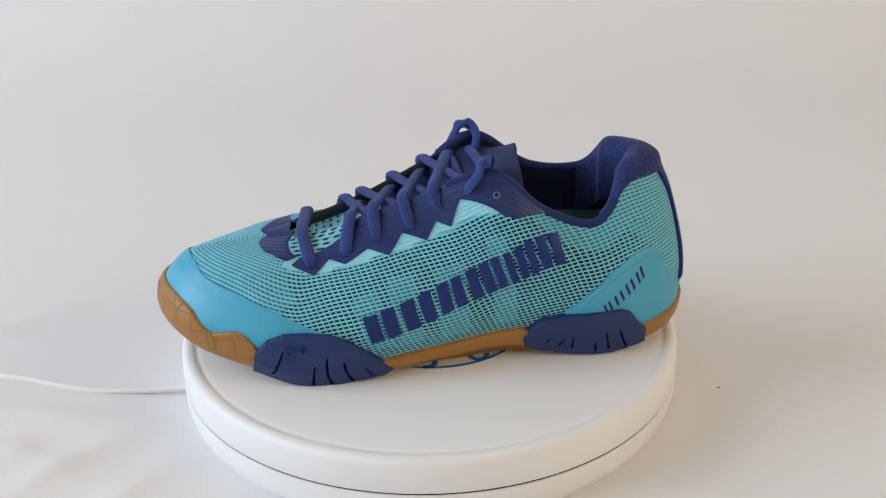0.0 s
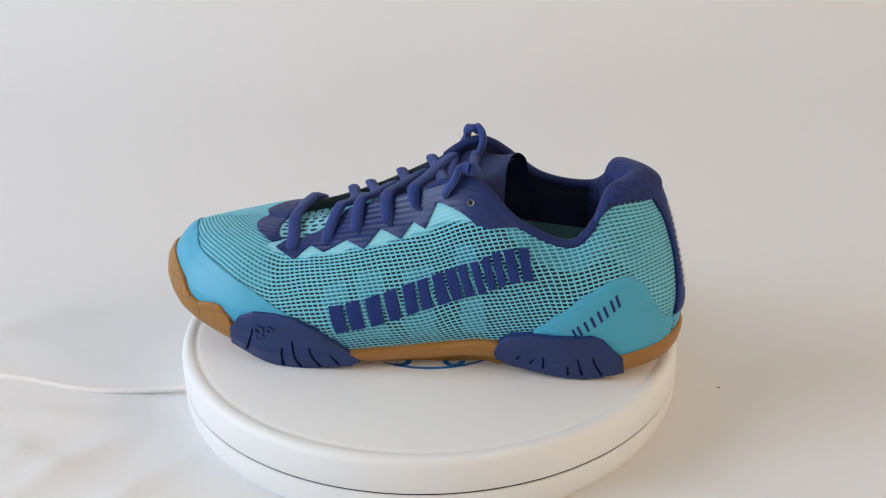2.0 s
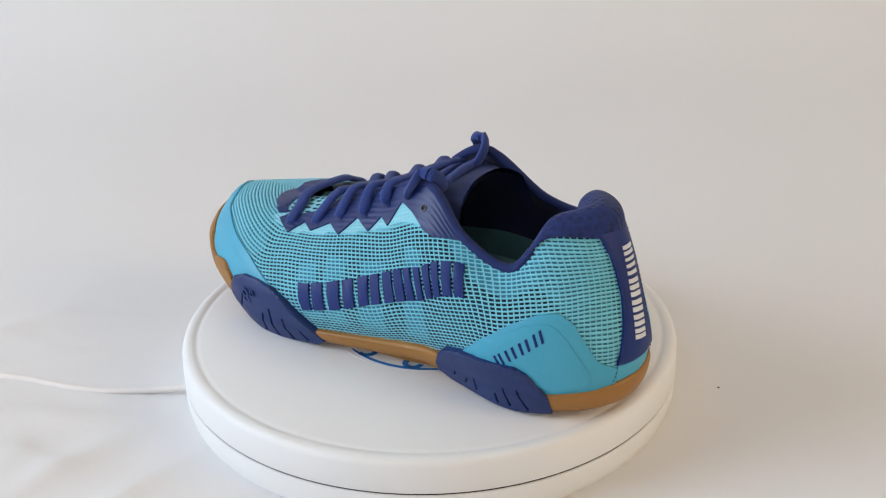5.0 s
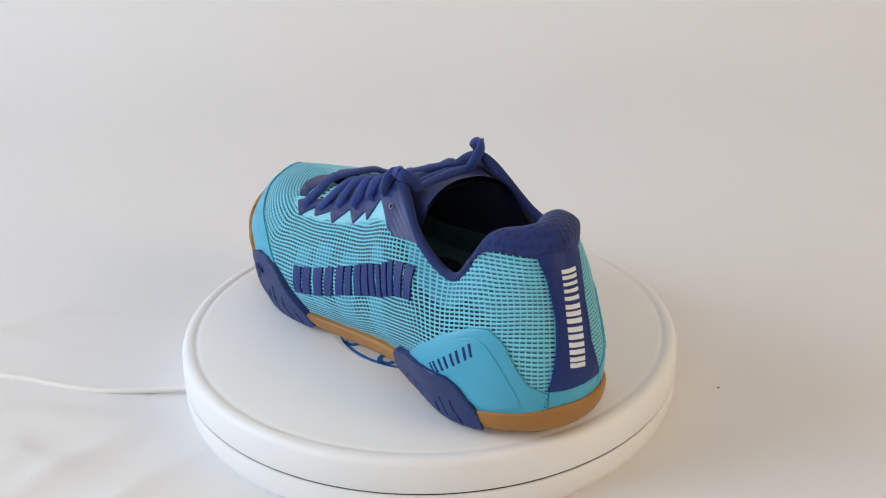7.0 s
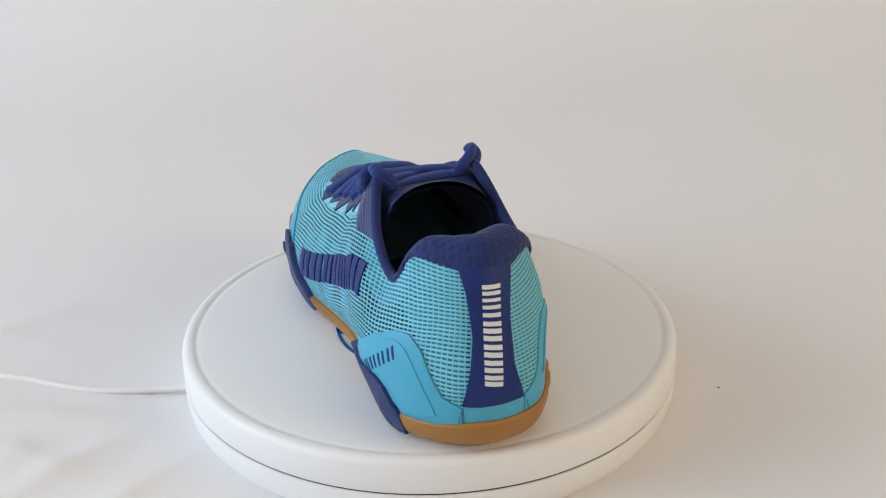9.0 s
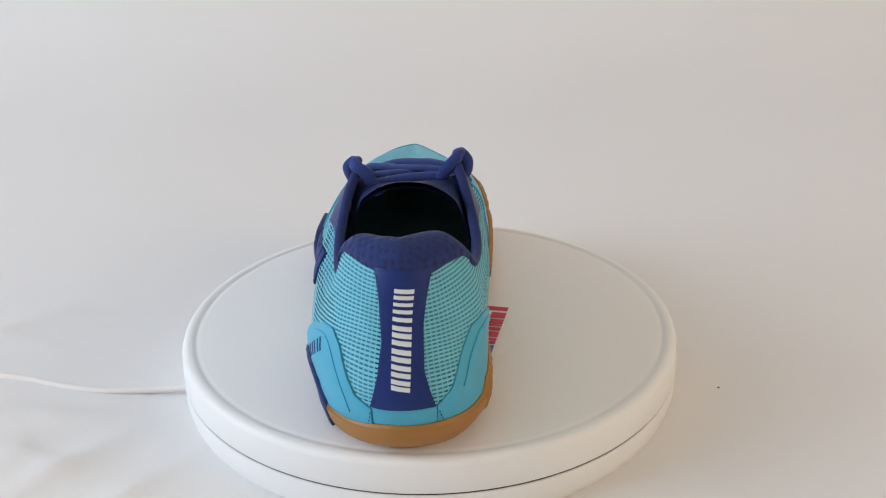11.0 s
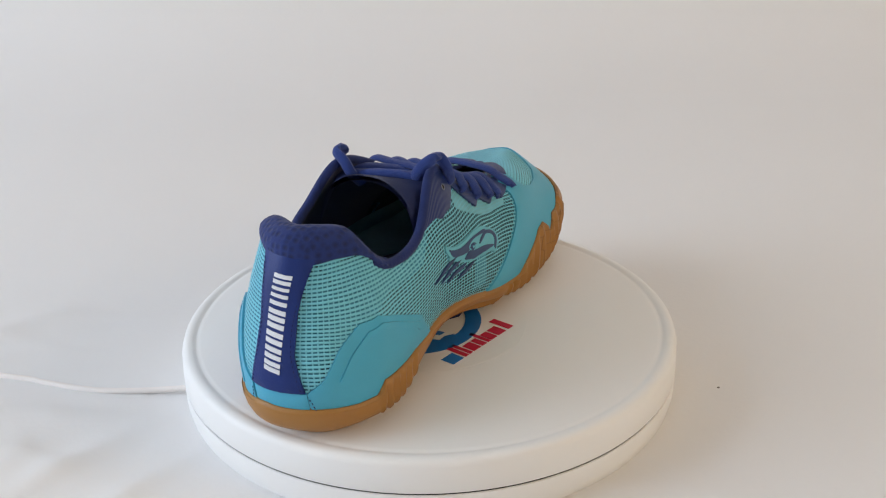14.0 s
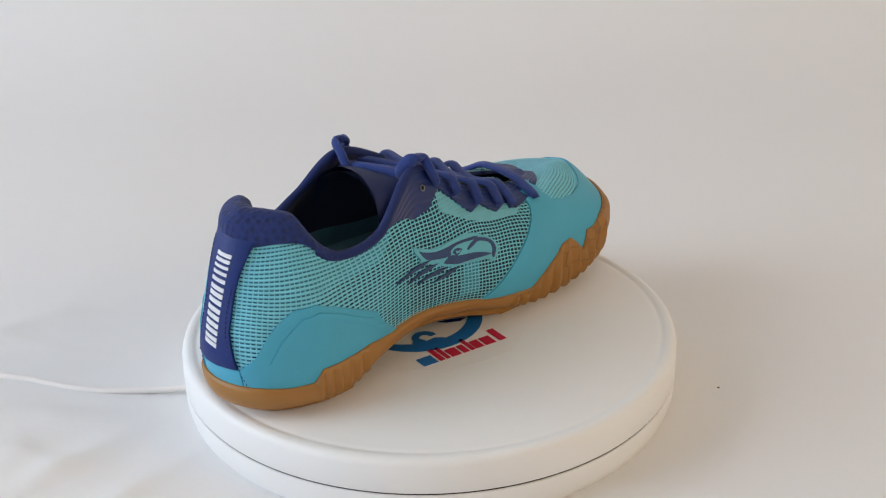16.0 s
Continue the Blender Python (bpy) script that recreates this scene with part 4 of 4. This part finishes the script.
eyelet(17.12, 2.72)


def stitching(line, gap, mat, lift=0.0021, size=0.0011):
    """A row of short raised stitches along a line on the skin."""
    bm = bmesh.new()
    pts = [Vector(skin(s, v) + outward(np.float64(s), np.float64(v)) * lift) for s, v in line]
    path = smooth_path(pts, 40)
    run, last = 0.0, path[0]
    for a, b in zip(path, path[1:]):
        run += (b - a).length
        if run > gap:
            run = 0.0
            d = (b - a).normalized()
            tube(bm, [a, a + d * size], 0.00028, 0.00018, n=6, up=(0.3, 0.5, 0.8))
    part("stitching", bm, mat, shoe)


THREAD = material("navy_thread", (0.012, 0.018, 0.09), 0.8)
stitching([(11.35, 2.78), (11.53, 2.3), (11.68, 1.65), (11.62, 1.24), (11.48, 0.74)], 0.0022, THREAD)
stitching([(12.78, 2.72), (12.5, 1.81), (12.44, 1.29), (12.58, 0.76)], 0.0022, THREAD)
stitching([(3.4, 2.42), (3.22, 2.55), (2.95, 2.78), (2.8, 2.95)], 0.0022, LACE, lift=0.0014)
stitching([(20.86, 2.52), (20.95, 2.7), (21.2, 2.92)], 0.0022, LACE, lift=0.0014)
stitching([(11.4, 0.6), (11.36, 0.35), (11.3, 0.12)], 0.0022, THREAD, lift=0.0016)
stitching([(12.7, 0.62), (12.78, 0.35), (12.85, 0.1)], 0.0022, THREAD, lift=0.0016)

# ---- the sticker on the platter ----


def flat(name, outline, z, mat, parent, label=""):
    bm = bmesh.new()
    f = bm.faces.new([bm.verts.new((x / 1000, y / 1000, z)) for x, y in outline])
    ext = bmesh.ops.extrude_face_region(bm, geom=[f])
    bmesh.ops.translate(bm, verts=[v for v in ext["geom"] if isinstance(v, bmesh.types.BMVert)], vec=(0, 0, -0.00018))
    return part(name, bm, mat, parent, label, smooth=False)


sticker = thing("sticker", "round clear sticker with blue and red print on the white platter", "sticker")
flat("film", [(55.4 * math.cos(2 * math.pi * k / 96), 55.4 * math.sin(2 * math.pi * k / 96)) for k in range(96)], 0.0003, STICKER, sticker)


def crescent(r0, r1, a0, a1, cx=0, cy=0, n=24, taper=0.0):
    pts = []
    for k in range(n + 1):
        a = radians(a0 + (a1 - a0) * k / n)
        pts.append((cx + r1 * math.cos(a), cy + r1 * math.sin(a)))
    for k in range(n, -1, -1):
        a = radians(a0 + (a1 - a0) * k / n)
        r = r0 + (r1 - r0) * taper * abs(2 * k / n - 1) ** 3
        pts.append((cx + r * math.cos(a), cy + r * math.sin(a)))
    return pts


flat("blue_swirl", crescent(29.2, 38.5, 206, 346, -4, 8, n=40, taper=0.35), 0.0006, BLUE_PRINT, sticker)
flat("blue_swirl", crescent(3.2, 7.4, -10, 215, -14.5, -13.4), 0.0006, BLUE_PRINT, sticker)
flat("blue_swirl", [(-23.5, -13.0), (-17.5, -12.0), (-16.0, -16.9), (-10.8, -16.8), (-6.0, -20.5), (-14.0, -24.5), (-24.5, -19.5)], 0.00062, BLUE_PRINT, sticker)
flat("navy_swirl", [(2.1, -3.6), (10.9, -7.2), (18.2, -11.1), (13.1, -12.0), (5.9, -8.1)], 0.0006, NAVY, sticker)
flat("blue_swirl", crescent(49.5, 51.5, 75, 142, -3, 1.5, taper=0.6), 0.0006, BLUE_PRINT, sticker)
flat("blue_swirl", crescent(3, 6, 60, 300, 2, 47), 0.0006, BLUE_PRINT, sticker)
flat("blue_swirl", crescent(3, 6, -60, 200, -26, 40), 0.0006, BLUE_PRINT, sticker)

# the lettered mark as plain bars, running across the sticker
BAR = [(0.0, 0.16, 0.0, 0.62, BLUE_PRINT), (0.185, 0.24, 0.0, 1.0, RED_PRINT), (0.255, 0.30, 0.0, 1.0, RED_PRINT), (0.32, 0.43, 0.0, 0.62, RED_PRINT), (0.45, 0.52, 0.0, 0.62, RED_PRINT), (0.54, 0.585, 0.0, 1.0, RED_PRINT),
       (0.595, 0.69, 0.0, 0.62, RED_PRINT), (0.71, 0.83, 0.0, 0.62, RED_PRINT), (0.87, 0.95, 0.0, 1.0, RED_PRINT)]
for a, b, lo, hi, mat in BAR:
    base, end, rise = Vector((-35, -37.3)), Vector((21.5, -44.6)), Vector((1.6, 13.5))
    run = end - base
    flat("printed_bar", [tuple(base + run * a + rise * lo), tuple(base + run * b + rise * lo), tuple(base + run * b + rise * hi), tuple(base + run * a + rise * hi)], 0.0006, mat, sticker)

# ---- loose small things ----
cable = tagged(new("cable"), "thin cream power cable lying on the white cloth", "cable")
bm = bmesh.new()
tube(bm, smooth_path([(-0.62, 0.09, GROUND + 0.002), (-0.42, 0.055, GROUND + 0.002), (-0.252, 0.012, GROUND + 0.0016), (-0.224, 0.003, GROUND + 0.0013), (-0.196, -0.006, GROUND + 0.0012), (-0.169, -0.010, GROUND + 0.002), (-0.136, -0.0115, GROUND + 0.004)], 10), 0.0017, n=12)
part("cord", bm, CABLE, cable)
bm = bmesh.new()
bmesh.ops.create_icosphere(bm, subdivisions=2, radius=0.0006)
for v in bm.verts:
    v.co += Vector((noise.noise(v.co * 900), noise.noise(v.co * 900 + Vector((5, 0, 0))), 0)) * 0.0005
    v.co.z *= 0.5
crumb = part("crumb", bm, SPECK)
crumb.location = (0.163, -0.021, GROUND + 0.0006)
tagged(crumb, "tiny dark crumb of dirt on the white cloth", "crumb")


def motions():
    rows = [(0.5 * k, pose(0, 0, 0, 0, 0, -TURN * 0.5 * k)) for k in range(33)]
    walk(platter, rows)
    for ob in (shoe, sticker):
        walk(ob, [(t, m @ pose(0, 0, 0, 0, 0, 180)) for t, m in rows])


motions()
